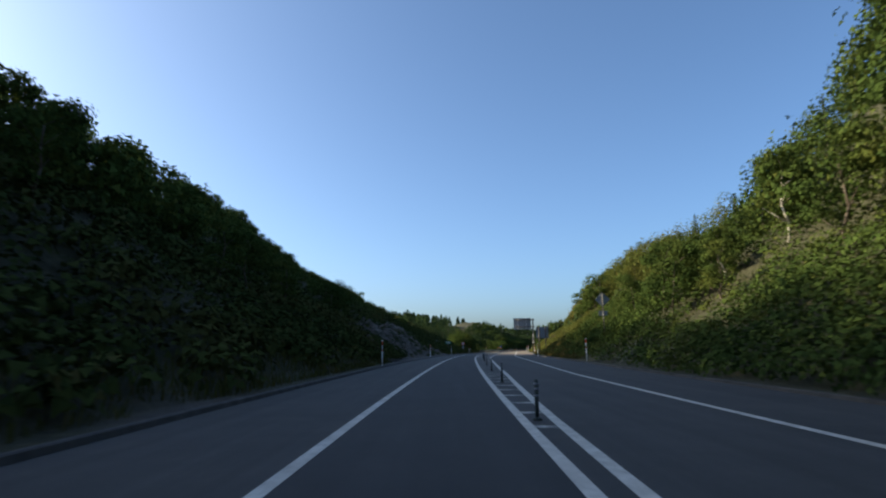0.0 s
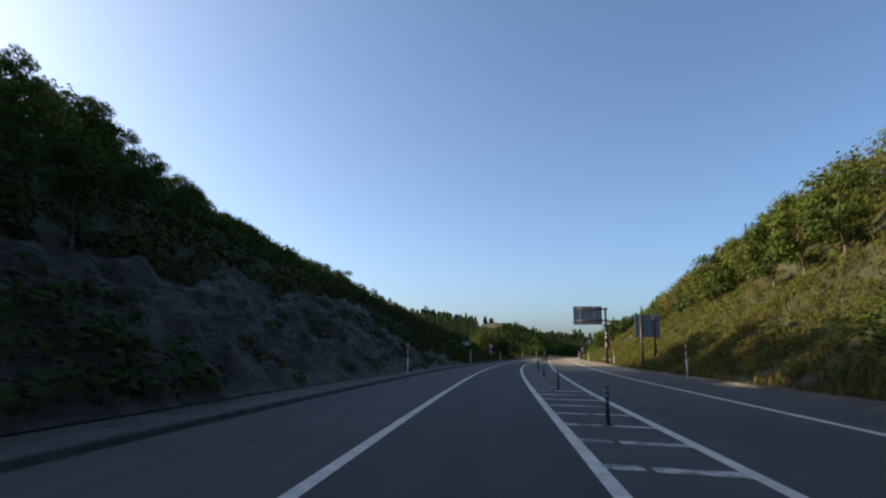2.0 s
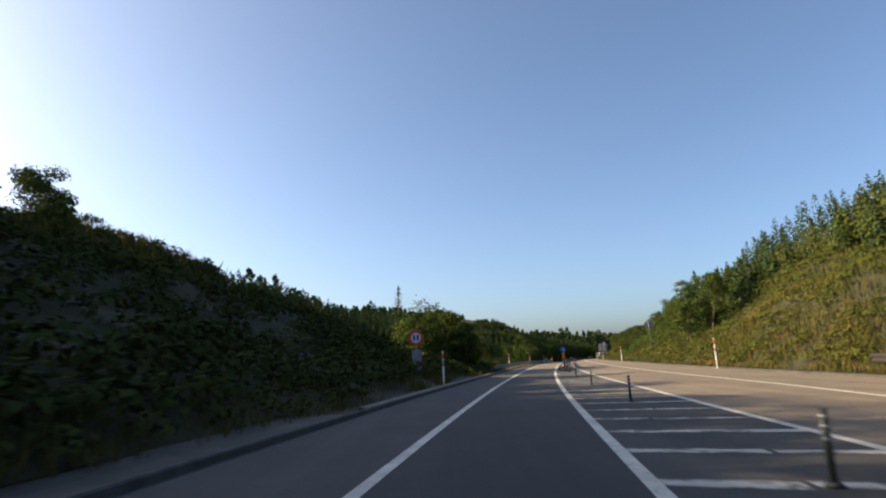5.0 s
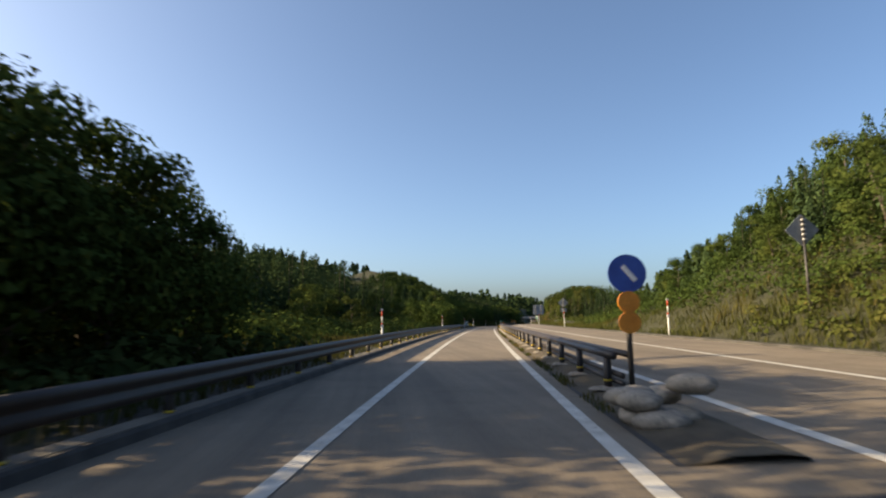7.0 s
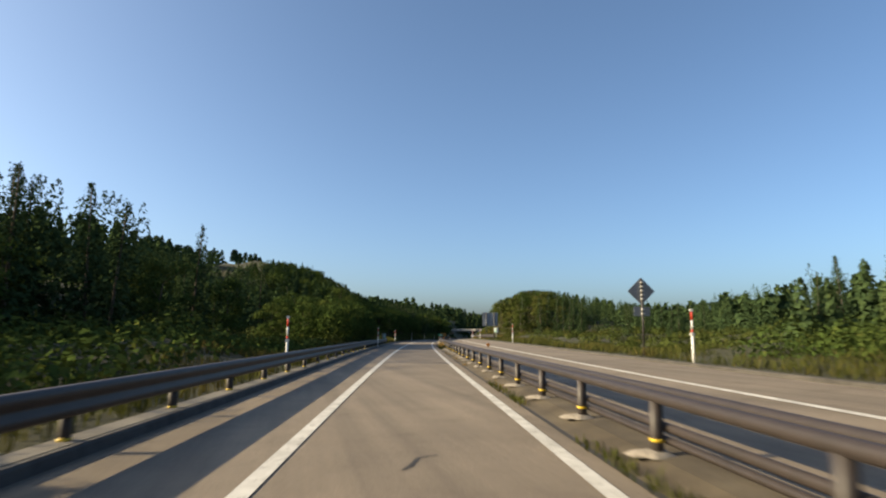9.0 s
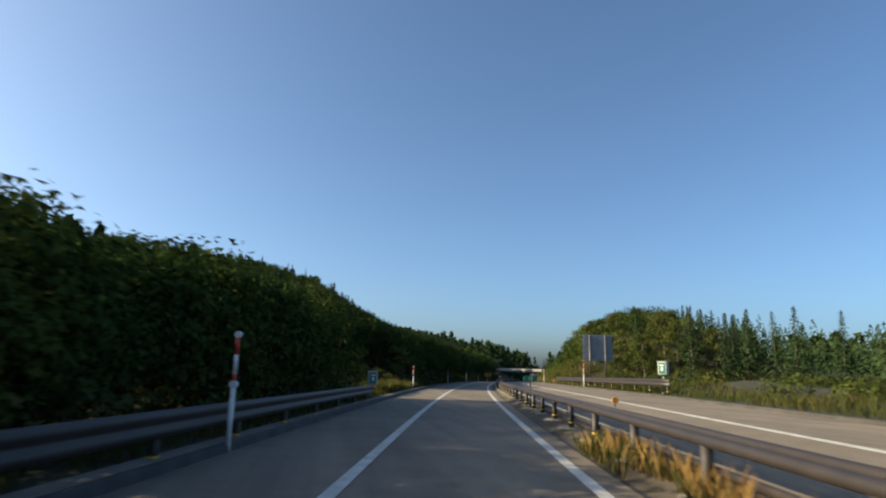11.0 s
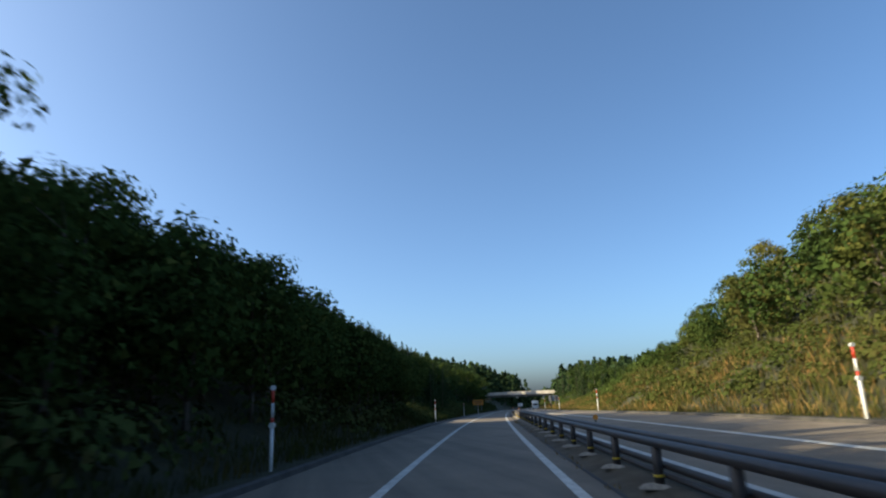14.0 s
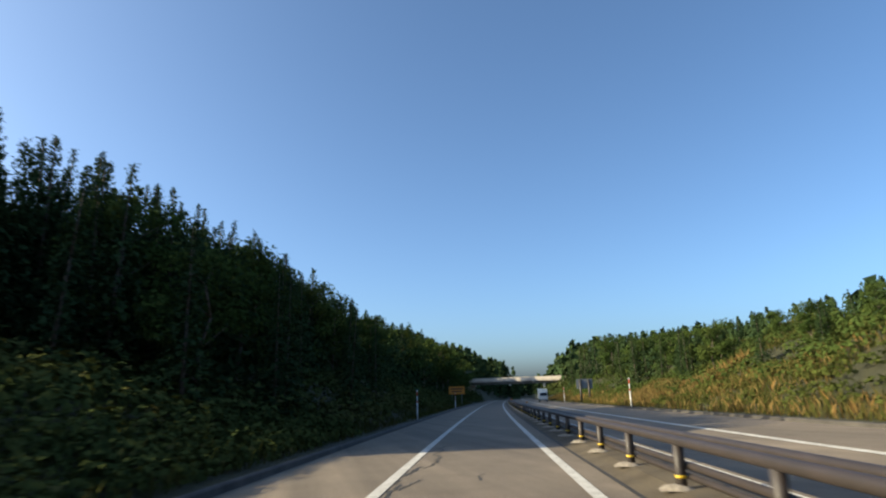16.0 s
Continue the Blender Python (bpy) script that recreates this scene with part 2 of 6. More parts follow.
def part(name, bm, mat, parent=None, label="", m=None):
    """Links a bmesh, or a mesh, as one object, under its thing."""
    if isinstance(bm, bpy.types.Mesh):
        me = bm
    else:
        me = bpy.data.meshes.new(name)
        bm.to_mesh(me)
        bm.free()
        me.materials.append(mat)
    ob = new(name, me)
    ob.parent = parent
    if m is not None:
        ob.matrix_basis = m
    if label:
        ob["label"] = label
    return ob


def box(bm, size, centre=(0, 0, 0), bevel=0.0, turn=None):
    r = bmesh.ops.create_cube(bm, size=1.0)
    m = Matrix.Translation(centre) @ (turn or Matrix.Identity(4)) @ Matrix.Diagonal((*size, 1))
    bmesh.ops.transform(bm, matrix=m, verts=r["verts"])
    if bevel:
        bmesh.ops.bevel(bm, geom=list({e for v in r["verts"] for e in v.link_edges}), offset=bevel, segments=2, affect="EDGES", profile=0.5)
    return bm


def tube(bm, a, b, r0, r1=None, n=12):
    a, b = Vector(a), Vector(b)
    q = (b - a).to_track_quat("Z", "Y").to_matrix().to_4x4()
    r = bmesh.ops.create_cone(bm, cap_ends=True, segments=n, radius1=r0, radius2=r0 if r1 is None else r1, depth=(b - a).length)
    bmesh.ops.transform(bm, matrix=Matrix.Translation((a + b) / 2) @ q, verts=r["verts"])
    for f in {f for v in r["verts"] for f in v.link_faces}:
        f.smooth = len(f.verts) == 4
    return bm


def sweep(name, ss, profile, mat, closed=False, smooth=False, caps=True):
    """A profile of (d, z) pairs, or of functions of s, drawn along the road."""
    ss = np.asarray(ss, float)
    n, k = len(ss), len(profile)
    rows = []
    for pd, pz in profile:
        dd = pd(ss) if callable(pd) else np.full(n, pd)
        zz = pz(ss) if callable(pz) else np.full(n, pz)
        rows.append(at(ss, dd, zz))
    v = np.stack(rows, 1).reshape(-1, 3)
    f = []
    for i in range(n - 1):
        for j in range(k if closed else k - 1):
            j2 = (j + 1) % k
            f.append((i * k + j, i * k + j2, (i + 1) * k + j2, (i + 1) * k + j))
    if closed and caps:
        f += [tuple(range(k)), tuple(range((n - 1) * k + k - 1, (n - 1) * k - 1, -1))]
    me = from_arrays(name, v, f, mat)
    bm = bmesh.new()
    bm.from_mesh(me)
    bmesh.ops.recalc_face_normals(bm, faces=bm.faces)
    bm.to_mesh(me)
    bm.free()
    if smooth:
        me.polygons.foreach_set("use_smooth", np.ones(len(me.polygons), bool))
    return me


def table(*pairs):
    xs, ys = zip(*pairs)
    return lambda s: np.interp(s, xs, ys)


# ---------------------------------------------------------------- plan: edges of the carriageway
EDGE_L = table((-60, -5.6), (60, -5.5), (100, -5.4), (150, -4.8), (200, -4.05), (260, -3.9), (340, -4.35), (1000, -4.4))
EDGE_R = table((-60, 9.6), (0, 9.8), (50, 10.6), (100, 12.4), (160, 14.0), (190, 12.2), (225, 10.3), (250, 9.9), (1000, 9.8))
LINE_R = table((-60, 6.0), (0, 6.2), (30, 6.3), (70, 7.5), (100, 8.3), (130, 9.4), (165, 9.6), (195, 8.2), (230, 6.9), (260, 6.7), (1000, 6.6))
ISLAND_R = table((-60, 1.98), (0, 2.05), (12, 2.3), (30, 2.85), (80, 3.75), (110, 4.7), (140, 5.25), (165, 4.9), (190, 4.2), (215, 3.75))
LANE = 1.67


def smooth01(x, a, b):
    t = np.clip((x - a) / (b - a), 0, 1)
    return t * t * (3 - 2 * t)


def cheap_noise(x, y, seed=0):
    """Smooth value noise, for arrays."""
    xi, yi = np.floor(x).astype(int), np.floor(y).astype(int)
    fx, fy = x - xi, y - yi
    fx, fy = fx * fx * (3 - 2 * fx), fy * fy * (3 - 2 * fy)

    def h(a, b):
        v = np.sin(a * 127.1 + b * 311.7 + seed * 74.7) * 43758.5453
        return v - np.floor(v)
    return (h(xi, yi) * (1 - fx) + h(xi + 1, yi) * fx) * (1 - fy) + (h(xi, yi + 1) * (1 - fx) + h(xi + 1, yi + 1) * fx) * fy


GL = table((-60, 0.62), (100, 0.62), (130, 0.55), (190, 0.42), (220, 0.4), (340, 0.45), (380, 0.52), (420, 0.5), (428, 0.36), (446, 0.36), (454, 0.5), (470, 0.5), (1000, 0.4))
ML = table((-60, 22), (90, 22), (120, 18), (150, 14), (185, 12), (220, 8), (340, 8), (380, 12), (600, 12), (1000, 10))
GR = table((-60, 0.8), (200, 0.72), (260, 0.5), (370, 0.5), (395, 0.72), (440, 0.6), (470, 0.35), (1000, 0.35))
MR = table((-60, 13), (60, 12), (110, 9), (180, 9), (240, 8), (270, 4), (370, 5), (400, 10), (440, 8), (470, 5), (560, 6), (1000, 8))


# the wood's outline: how high it stands over the lane, by distance from the lane (keys) and every 20 m along the road
RISE_L = {
    6.5: [6.1, 5.5, 5.2, 5.2, 5.1, 5.0, 4.8, 4.6, 4.5, 4.4, 3.6, 3.9, 4.4, 5.1, 6.8, 6.3, 4.7, 5.1, 5.9, 6.5, 7.0, 6.0, 6.6, 7.1, 8.8, 9.7, 10.0, 10.0, 10.0, 10.0, 10.0],
    8: [7.0, 6.8, 6.1, 6.1, 5.8, 5.9, 5.7, 5.2, 5.1, 5.3, 5.0, 4.5, 4.7, 5.6, 7.3, 6.8, 4.8, 6.6, 6.5, 7.3, 7.9, 7.0, 7.3, 7.5, 9.3, 10.9, 11.4, 11.5, 11.5, 11.5, 11.5],
    12: [9.8, 9.7, 8.1, 8.1, 7.9, 7.6, 7.5, 7.1, 6.6, 7.0, 10.3, 5.0, 6.4, 7.2, 8.1, 8.7, 7.2, 8.1, 8.7, 8.5, 9.4, 9.8, 9.4, 11.0, 10.9, 12.8, 14.3, 15.2, 15.5, 15.6, 15.6],
    16: [12.0, 12.0, 11.4, 10.1, 10.2, 9.4, 9.3, 8.7, 8.6, 8.1, 10.5, 10.9, 6.6, 8.6, 9.3, 10.6, 7.4, 9.2, 11.6, 10.5, 10.5, 11.3, 11.8, 13.1, 13.5, 13.8, 15.7, 16.0, 17.6, 18.3, 19.0],
    22: [15.8, 15.8, 15.6, 14.1, 13.1, 12.8, 12.0, 11.5, 11.0, 10.6, 10.4, 15.1, 8.3, 10.0, 11.5, 12.2, 12.0, 10.3, 12.8, 14.8, 13.5, 13.3, 13.2, 15.2, 15.7, 16.9, 17.3, 17.7, 18.0, 20.2, 20.9],
    30: [20.7, 20.7, 20.7, 21.2, 18.5, 16.8, 16.1, 15.2, 13.8, 13.3, 13.5, 13.1, 9.6, 11.6, 13.6, 14.8, 15.3, 12.5, 15.1, 17.9, 19.9, 17.3, 17.0, 16.8, 17.7, 18.9, 19.4, 19.8, 20.2, 23.4, 23.8],
    40: [26.6, 26.6, 26.6, 26.7, 27.8, 24.9, 21.4, 20.4, 19.2, 17.3, 16.8, 17.1, 14.4, 12.4, 15.3, 17.3, 18.5, 17.7, 16.4, 21.0, 22.9, 24.8, 23.3, 21.8, 21.4, 21.1, 20.9, 22.5, 22.9, 23.9, 26.0],
    52: [33.8, 33.8, 33.8, 33.4, 33.2, 34.1, 33.2, 27.2, 25.4, 23.0, 22.2, 21.6, 21.1, 18.0, 16.4, 20.1, 21.6, 22.5, 21.8, 21.6, 25.3, 26.8, 28.3, 29.9, 28.7, 26.8, 26.4, 26.0, 25.5, 26.7, 28.2],
    75: [34.7, 34.7, 34.7, 34.7, 34.7, 34.7, 34.7, 34.7, 34.7, 34.7, 32.6, 30.5, 29.9, 29.3, 24.4, 21.4, 24.6, 28.4, 29.8, 29.0, 27.8, 31.6, 32.6, 33.5, 34.6, 34.6, 34.6, 34.6, 34.6, 34.6, 34.6],
    110: [30.4, 30.4, 30.4, 30.4, 30.4, 30.4, 30.4, 30.4, 30.4, 30.4, 30.4, 30.4, 30.4, 30.4, 30.4, 30.4, 30.4, 30.4, 30.7, 30.7, 30.7, 30.7, 30.7, 30.7, 30.7, 30.7, 30.7, 30.7, 30.7, 30.7, 30.7],
}
RISE_R = {
    11.5: [8.8, 8.3, 8.0, 7.0, 7.5, 7.0, 6.1, 6.2, 6.9, 6.4, 4.9, 5.0, 3.2, 2.5, 4.2, 6.0, 4.0, 6.3, 6.8, 7.1, 6.0, 4.6, 4.2, 4.7, 6.0, 7.0, 8.1, 8.1, 8.1, 8.1, 8.1],
    13: [10.3, 9.2, 8.7, 7.9, 7.2, 7.6, 7.1, 6.0, 7.6, 8.0, 5.5, 5.7, 3.6, 2.7, 3.9, 5.8, 3.9, 6.6, 6.4, 7.7, 6.9, 5.7, 4.5, 4.9, 6.1, 7.9, 8.5, 20.2, 20.2, 20.2, 20.2],
    16: [14.1, 12.7, 10.1, 10.5, 9.5, 8.6, 9.1, 7.9, 7.0, 9.3, 8.6, 6.5, 5.5, 3.2, 3.4, 5.6, 4.8, 6.1, 9.4, 9.5, 9.4, 7.3, 5.1, 5.5, 6.5, 8.0, 9.9, 9.6, 13.0, 19.5, 20.9],
    20: [15.3, 15.3, 12.8, 13.0, 12.8, 11.8, 11.1, 10.7, 9.7, 8.7, 10.3, 10.9, 7.9, 4.5, 3.3, 4.8, 6.5, 6.1, 9.3, 11.4, 12.0, 11.3, 6.6, 6.3, 7.2, 8.2, 10.1, 12.2, 12.4, 12.2, 14.6],
    25: [29.7, 29.7, 17.6, 14.5, 16.4, 16.4, 14.9, 14.5, 13.3, 12.5, 11.7, 11.2, 10.9, 8.3, 4.0, 4.1, 6.1, 6.6, 8.5, 11.7, 13.3, 14.9, 9.7, 7.4, 8.0, 9.0, 10.1, 12.0, 14.2, 15.7, 16.0],
    32: [31.8, 31.8, 27.7, 20.8, 18.5, 21.3, 21.1, 18.8, 18.6, 17.8, 16.2, 16.4, 16.1, 13.8, 7.1, 4.6, 4.9, 7.0, 8.6, 11.1, 13.1, 14.8, 15.4, 10.3, 9.3, 9.5, 11.3, 12.5, 13.9, 16.0, 18.2],
    42: [33.2, 33.2, 33.2, 31.8, 27.7, 23.2, 25.5, 28.2, 26.5, 23.9, 25.2, 21.6, 21.0, 20.2, 14.2, 8.7, 5.8, 5.6, 7.1, 9.3, 11.6, 13.8, 15.9, 17.1, 13.2, 11.9, 12.6, 13.1, 15.0, 16.3, 17.7],
    60: [34.1, 34.1, 34.1, 34.1, 34.1, 34.1, 34.1, 34.1, 34.1, 34.1, 34.1, 34.1, 33.4, 31.1, 26.5, 21.3, 16.0, 8.7, 8.1, 8.0, 8.0, 9.8, 12.1, 14.2, 16.2, 17.9, 16.4, 16.7, 17.0, 17.0, 19.5],
    90: [33.5, 33.5, 33.5, 33.5, 33.5, 33.5, 33.5, 33.5, 33.5, 33.5, 33.5, 33.5, 33.5, 33.5, 33.5, 33.5, 32.7, 30.3, 27.2, 23.8, 13.8, 13.0, 12.9, 13.1, 13.3, 13.4, 14.1, 16.1, 18.2, 22.4, 24.5],
    150: [29.1, 29.1, 29.1, 29.1, 29.1, 29.1, 29.1, 29.1, 29.1, 29.1, 29.1, 29.1, 29.1, 29.1, 29.1, 29.1, 29.1, 29.1, 29.1, 29.1, 29.1, 29.1, 29.1, 29.1, 29.1, 29.1, 29.1, 25.6, 25.1, 25.1, 25.1],
}


def rise(s, d):
    """The height of the wood's outline over the carriageway at s, d."""
    s, d = np.broadcast_arrays(np.asarray(s, float), np.asarray(d, float))
    out = np.zeros(s.shape)
    for bands, mine in ((RISE_L, d < 0), (RISE_R, d >= 0)):
        far = list(bands)
        rows = [np.interp(s, 20.0 * np.arange(31), bands[k]) for k in far]
        a = np.abs(d)
        top = rows[0] * a / far[0]
        for k in range(len(far) - 1):
            f = np.clip((a - far[k]) / (far[k + 1] - far[k]), 0, 1)
            top = np.where(a >= far[k], rows[k] * (1 - f) + rows[k + 1] * f, top)
        out = np.where(mine, top, out)
    return out


OPEN = ((214.5, 262), (333, 353), (428.5, 445.5))     # stretches of road that the sun reaches


def clearing(s, d, wide=0.0):
    """Where the wood beside the near lane stands open and low, along the sun's way to the road."""
    road = s + np.interp(s, (0, 20, 200, 240, 420, 480), (-0.17, -0.155, 0, 0.02, 0.135, 0.155)) * np.abs(d)
    free = np.zeros(np.shape(road), bool)
    for a, b in OPEN:
        free = free | ((road > a - wide) & (road < b + wide))
    return free & (d < 0) & (d > -70)


def height(s, d):
    """The ground over the carriageway's level."""
    s, d = np.broadcast_arrays(np.asarray(s, float), np.asarray(d, float))
    ul, ur = EDGE_L(s) - d, d - EDGE_R(s)
    left_cut = 1 - smooth01(s, 188, 214) + smooth01(s, 338, 368)
    right_cut = 1 - smooth01(s, 243, 268) + smooth01(s, 362, 392)

    def cut(u, g, m):
        z = g * np.maximum(u - 1.3, 0)
        return np.where(z > m, m + np.minimum(z - m, 26) * 0.22, z)
    fill_l = np.where(ul > 1.6, np.maximum(-0.45 * (ul - 1.6), -2.5), 0) + 0.4 * np.clip(ul - 16, 0, 24)
    flat_r = -0.25 * np.clip(ur - 1.6, 0, 4) + 0.1 * np.clip(ur - 22, 0, 25)
    zl = left_cut * cut(ul, GL(s), ML(s)) + (1 - left_cut) * fill_l
    zr = right_cut * cut(ur, GR(s), MR(s)) + (1 - right_cut) * flat_r
    near = 22 - 9 * smooth01(s, 345, 365) * (1 - smooth01(s, 430, 460))
    zr = zr * (1 - 0.85 * smooth01(ur, near, near + 22))
    z = np.where(ul > 0, zl, np.where(ur > 0, zr, 0.0))
    z = np.where(np.maximum(ul, ur) > 1.5, np.minimum(z, np.maximum(rise(s, d) * 0.93 - 1.3, 0.4)), z)
    wooded = np.where(d < 0, left_cut, 1 - smooth01(s, 262, 276) * (1 - smooth01(s, 350, 372)))
    hill_w = wooded * smooth01(np.maximum(ul, ur), 7, 15) * (1 - smooth01(np.abs(d), 52, 75))
    z = np.maximum(z, hill_w * (rise(s, d) - 6.5))
    crest = smooth01(s, 362, 372) * (1 - smooth01(s, 420, 427)) * smooth01(-d, 22, 30) * (1 - smooth01(-d, 50, 70))
    z = np.maximum(z, crest * (rise(s, d) * 0.92 - 2.4))
    z = np.where(clearing(s, d) & (ul > 1.5), np.minimum(z, np.where(s > 400, 0.35, 0.27) * (np.abs(d) - 4.5)), z)
    rough = np.clip(np.maximum(ul, ur) - 1.5, 0, 6) / 6
    z = z + rough * ((cheap_noise(s / 9, d / 9, 1) - 0.5) * 2.2 + (cheap_noise(s / 3.1, d / 3.1, 2) - 0.5) * 0.7)
    hill = np.exp(-(((s - 480) / 110) ** 2)) * smooth01(d, 60, 170) * 4 + smooth01(-d, 60, 200) * 6
    z = z + hill
    return z + np.where((ul > 0) | (ur > 0), 0.1, -0.7)


def bare(s, d):
    """Where the left cutting shows bare grey rock: 0 to 1."""
    u = EDGE_L(s) - d
    top = np.interp(s, (52, 66, 90, 112, 126, 140), (0, 8, 12, 11, 5, 0)) + 5 * (cheap_noise(s / 7, d / 5, 5) - 0.5)
    return smooth01(top - u, 0, 1.5) * (u > 0.3)


# ---------------------------------------------------------------- ground, one sheet to the horizon
def build_ground():
    left = -np.array([-0.7, 0.1, 0.4, 0.9, 1.3, 2, 3, 4, 5, 6.2, 7.5, 9, 10.5, 12, 14, 16, 18, 21, 24, 28, 32, 37, 43, 50, 60, 75, 95, 130, 200, 330, 600])[::-1]
    right = -left[::-1]
    mid = np.array([0.1, 0.35, 0.65, 0.9])
    ss = np.concatenate([np.arange(-60, 640, 2.5), np.arange(640, 990, 15)])
    V, B = [], []
    for s in ss:
        el, er = float(EDGE_L(s)), float(EDGE_R(s))
        d = np.concatenate([el + left, el + (er - el) * mid, er + right])
        z = height(s, d)
        far = np.clip((np.abs(d) - 150) / 400, 0, 1)
        V.append(at(s, d, z * (1 - far) + far * 4))
        B.append(bare(s, d))
    k = len(V[0])
    n = len(ss)
    idx = np.arange(n * k).reshape(n, k)
    f = np.stack([idx[:-1, :-1], idx[:-1, 1:], idx[1:, 1:], idx[1:, :-1]], -1).reshape(-1, 4)
    me = from_arrays("ground", np.concatenate(V), f, SOIL, True)
    a = me.attributes.new("bare", "FLOAT", "POINT")
    a.data.foreach_set("value", np.concatenate(B).astype(np.float32))
    ob = tagged(new("ground", me), "grassy soil hillsides and verges cut by a road", "ground", kind="structure")
    return ob


build_ground()

SS = np.concatenate([np.arange(-60, 640, 3.0), [640.0]])
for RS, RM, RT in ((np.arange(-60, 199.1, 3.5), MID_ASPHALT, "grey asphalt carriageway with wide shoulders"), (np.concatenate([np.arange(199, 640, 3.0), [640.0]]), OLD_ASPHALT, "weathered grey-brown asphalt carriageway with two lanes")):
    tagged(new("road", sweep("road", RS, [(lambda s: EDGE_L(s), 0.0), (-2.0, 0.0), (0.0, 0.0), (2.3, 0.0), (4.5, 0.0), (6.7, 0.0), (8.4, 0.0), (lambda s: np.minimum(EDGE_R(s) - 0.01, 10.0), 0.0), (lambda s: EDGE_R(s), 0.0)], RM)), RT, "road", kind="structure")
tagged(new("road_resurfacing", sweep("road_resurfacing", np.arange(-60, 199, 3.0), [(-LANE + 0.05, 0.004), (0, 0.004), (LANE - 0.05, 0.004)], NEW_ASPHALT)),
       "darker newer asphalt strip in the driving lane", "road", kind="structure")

# old asphalt laid over the shade-dark grey; its tan also stands for sunlight
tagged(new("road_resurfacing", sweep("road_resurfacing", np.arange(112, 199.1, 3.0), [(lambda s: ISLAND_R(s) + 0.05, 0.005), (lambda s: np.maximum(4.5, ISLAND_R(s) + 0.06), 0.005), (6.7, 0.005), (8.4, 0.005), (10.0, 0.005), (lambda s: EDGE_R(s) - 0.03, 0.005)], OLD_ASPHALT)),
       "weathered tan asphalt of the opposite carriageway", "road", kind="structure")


def line(name, s0, s1, d, w=0.2, z=0.011, step=3.0, label="white painted road line, slightly worn"):
    ss = np.arange(s0, s1 + 0.01, step)
    f = d if callable(d) else (lambda s: np.full(np.shape(s), float(d)))
    me = sweep(name, ss, [(lambda s: f(s) - w / 2, z), (lambda s: f(s) + w / 2, z)], PAINT)
    return tagged(new(name, me), label, "road line", kind="structure")


MIDDLE_LINE = table((200, 3.5), (245, 3.55), (340, 3.9), (640, 3.9))
line("edge_line", -60, 637, -LANE, 0.2)
line("edge_line", -60, 637, LANE, 0.2)
line("edge_line", -60, 637, LINE_R, 0.2)
line("edge_line", -60, 215, ISLAND_R, 0.2)
line("edge_line", 215, 637, MIDDLE_LINE, 0.16)


def hatch():
    rng = np.random.default_rng(14)
    s = -7.6
    while s < 198:
        a, b = LANE + 0.18, float(ISLAND_R(s)) - 0.18
        cuts = [a - 0.1, b + 0.1]
        if b - a > 0.9 and rng.random() < 0.6:
            mid = a + (b - a) * rng.uniform(0.3, 0.7)
            cuts[1:1] = [mid - rng.uniform(0.02, 0.07), mid + rng.uniform(0.02, 0.07)]
        for c0, c1 in zip(cuts[::2], cuts[1::2]) if b - a > 0.2 else ():
            n = max(4, int((c1 - c0) / 0.25) + 1)
            dd = np.linspace(c0, c1, n)
            so = s + rng.uniform(-0.06, 0.06) - 0.22 * (dd - a)
            wide = (0.3 + 0.1 * rng.random()) * rng.uniform(0.75, 1.15, n)
            v = np.concatenate([at(so - wide / 2, dd, 0.008), at(so + wide / 2, dd, 0.008)])
            f = [(i, i + 1, n + i + 1, n + i) for i in range(n - 1)]
            tagged(new("hatch_bar", from_arrays("hatch_bar", v, f, WORN_PAINT)), "white painted hatching bar, worn at its ends", "road marking", "hatching of the traffic island", "structure")
        s += 2.3


hatch()

# curbs, gutter and median strip
tagged(new("curb", sweep("curb", SS, [(lambda s: EDGE_L(s) + 0.02, -0.05), (lambda s: EDGE_L(s) - 0.02, 0.11), (lambda s: EDGE_L(s) - 0.06, 0.14), (lambda s: EDGE_L(s) - 0.14, 0.14), (lambda s: EDGE_L(s) - 0.18, 0.05)], CURB_MAT)),
       "low dark asphalt curb along the shoulder", "curb", kind="structure")
tagged(new("gutter", sweep("gutter", np.arange(160, 361, 3.0), [(lambda s: EDGE_L(s) - 0.13, 0.06), (lambda s: EDGE_L(s) - 0.15, 0.146), (lambda s: EDGE_L(s) - 0.48, 0.15), (lambda s: EDGE_L(s) - 0.5, 0.0)], STRIP_MAT)),
       "concrete strip behind the curb, in a pale sunlit tone", "gutter", kind="structure")
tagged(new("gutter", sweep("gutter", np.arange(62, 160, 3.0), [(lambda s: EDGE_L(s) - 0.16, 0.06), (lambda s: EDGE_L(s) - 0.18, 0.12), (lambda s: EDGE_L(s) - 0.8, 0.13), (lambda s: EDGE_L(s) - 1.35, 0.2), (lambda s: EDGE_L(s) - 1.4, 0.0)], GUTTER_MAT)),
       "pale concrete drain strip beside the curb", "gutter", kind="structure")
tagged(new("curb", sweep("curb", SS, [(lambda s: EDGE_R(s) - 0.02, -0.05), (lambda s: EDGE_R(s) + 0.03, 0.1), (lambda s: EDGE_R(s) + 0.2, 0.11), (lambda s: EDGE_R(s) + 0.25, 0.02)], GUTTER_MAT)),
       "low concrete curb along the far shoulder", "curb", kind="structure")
MS = np.concatenate([np.arange(200, 637, 3.0)])
MIDDLE = table((200, 2.36), (222, 2.33), (245, 2.31), (300, 2.43), (340, 2.5), (640, 2.5))
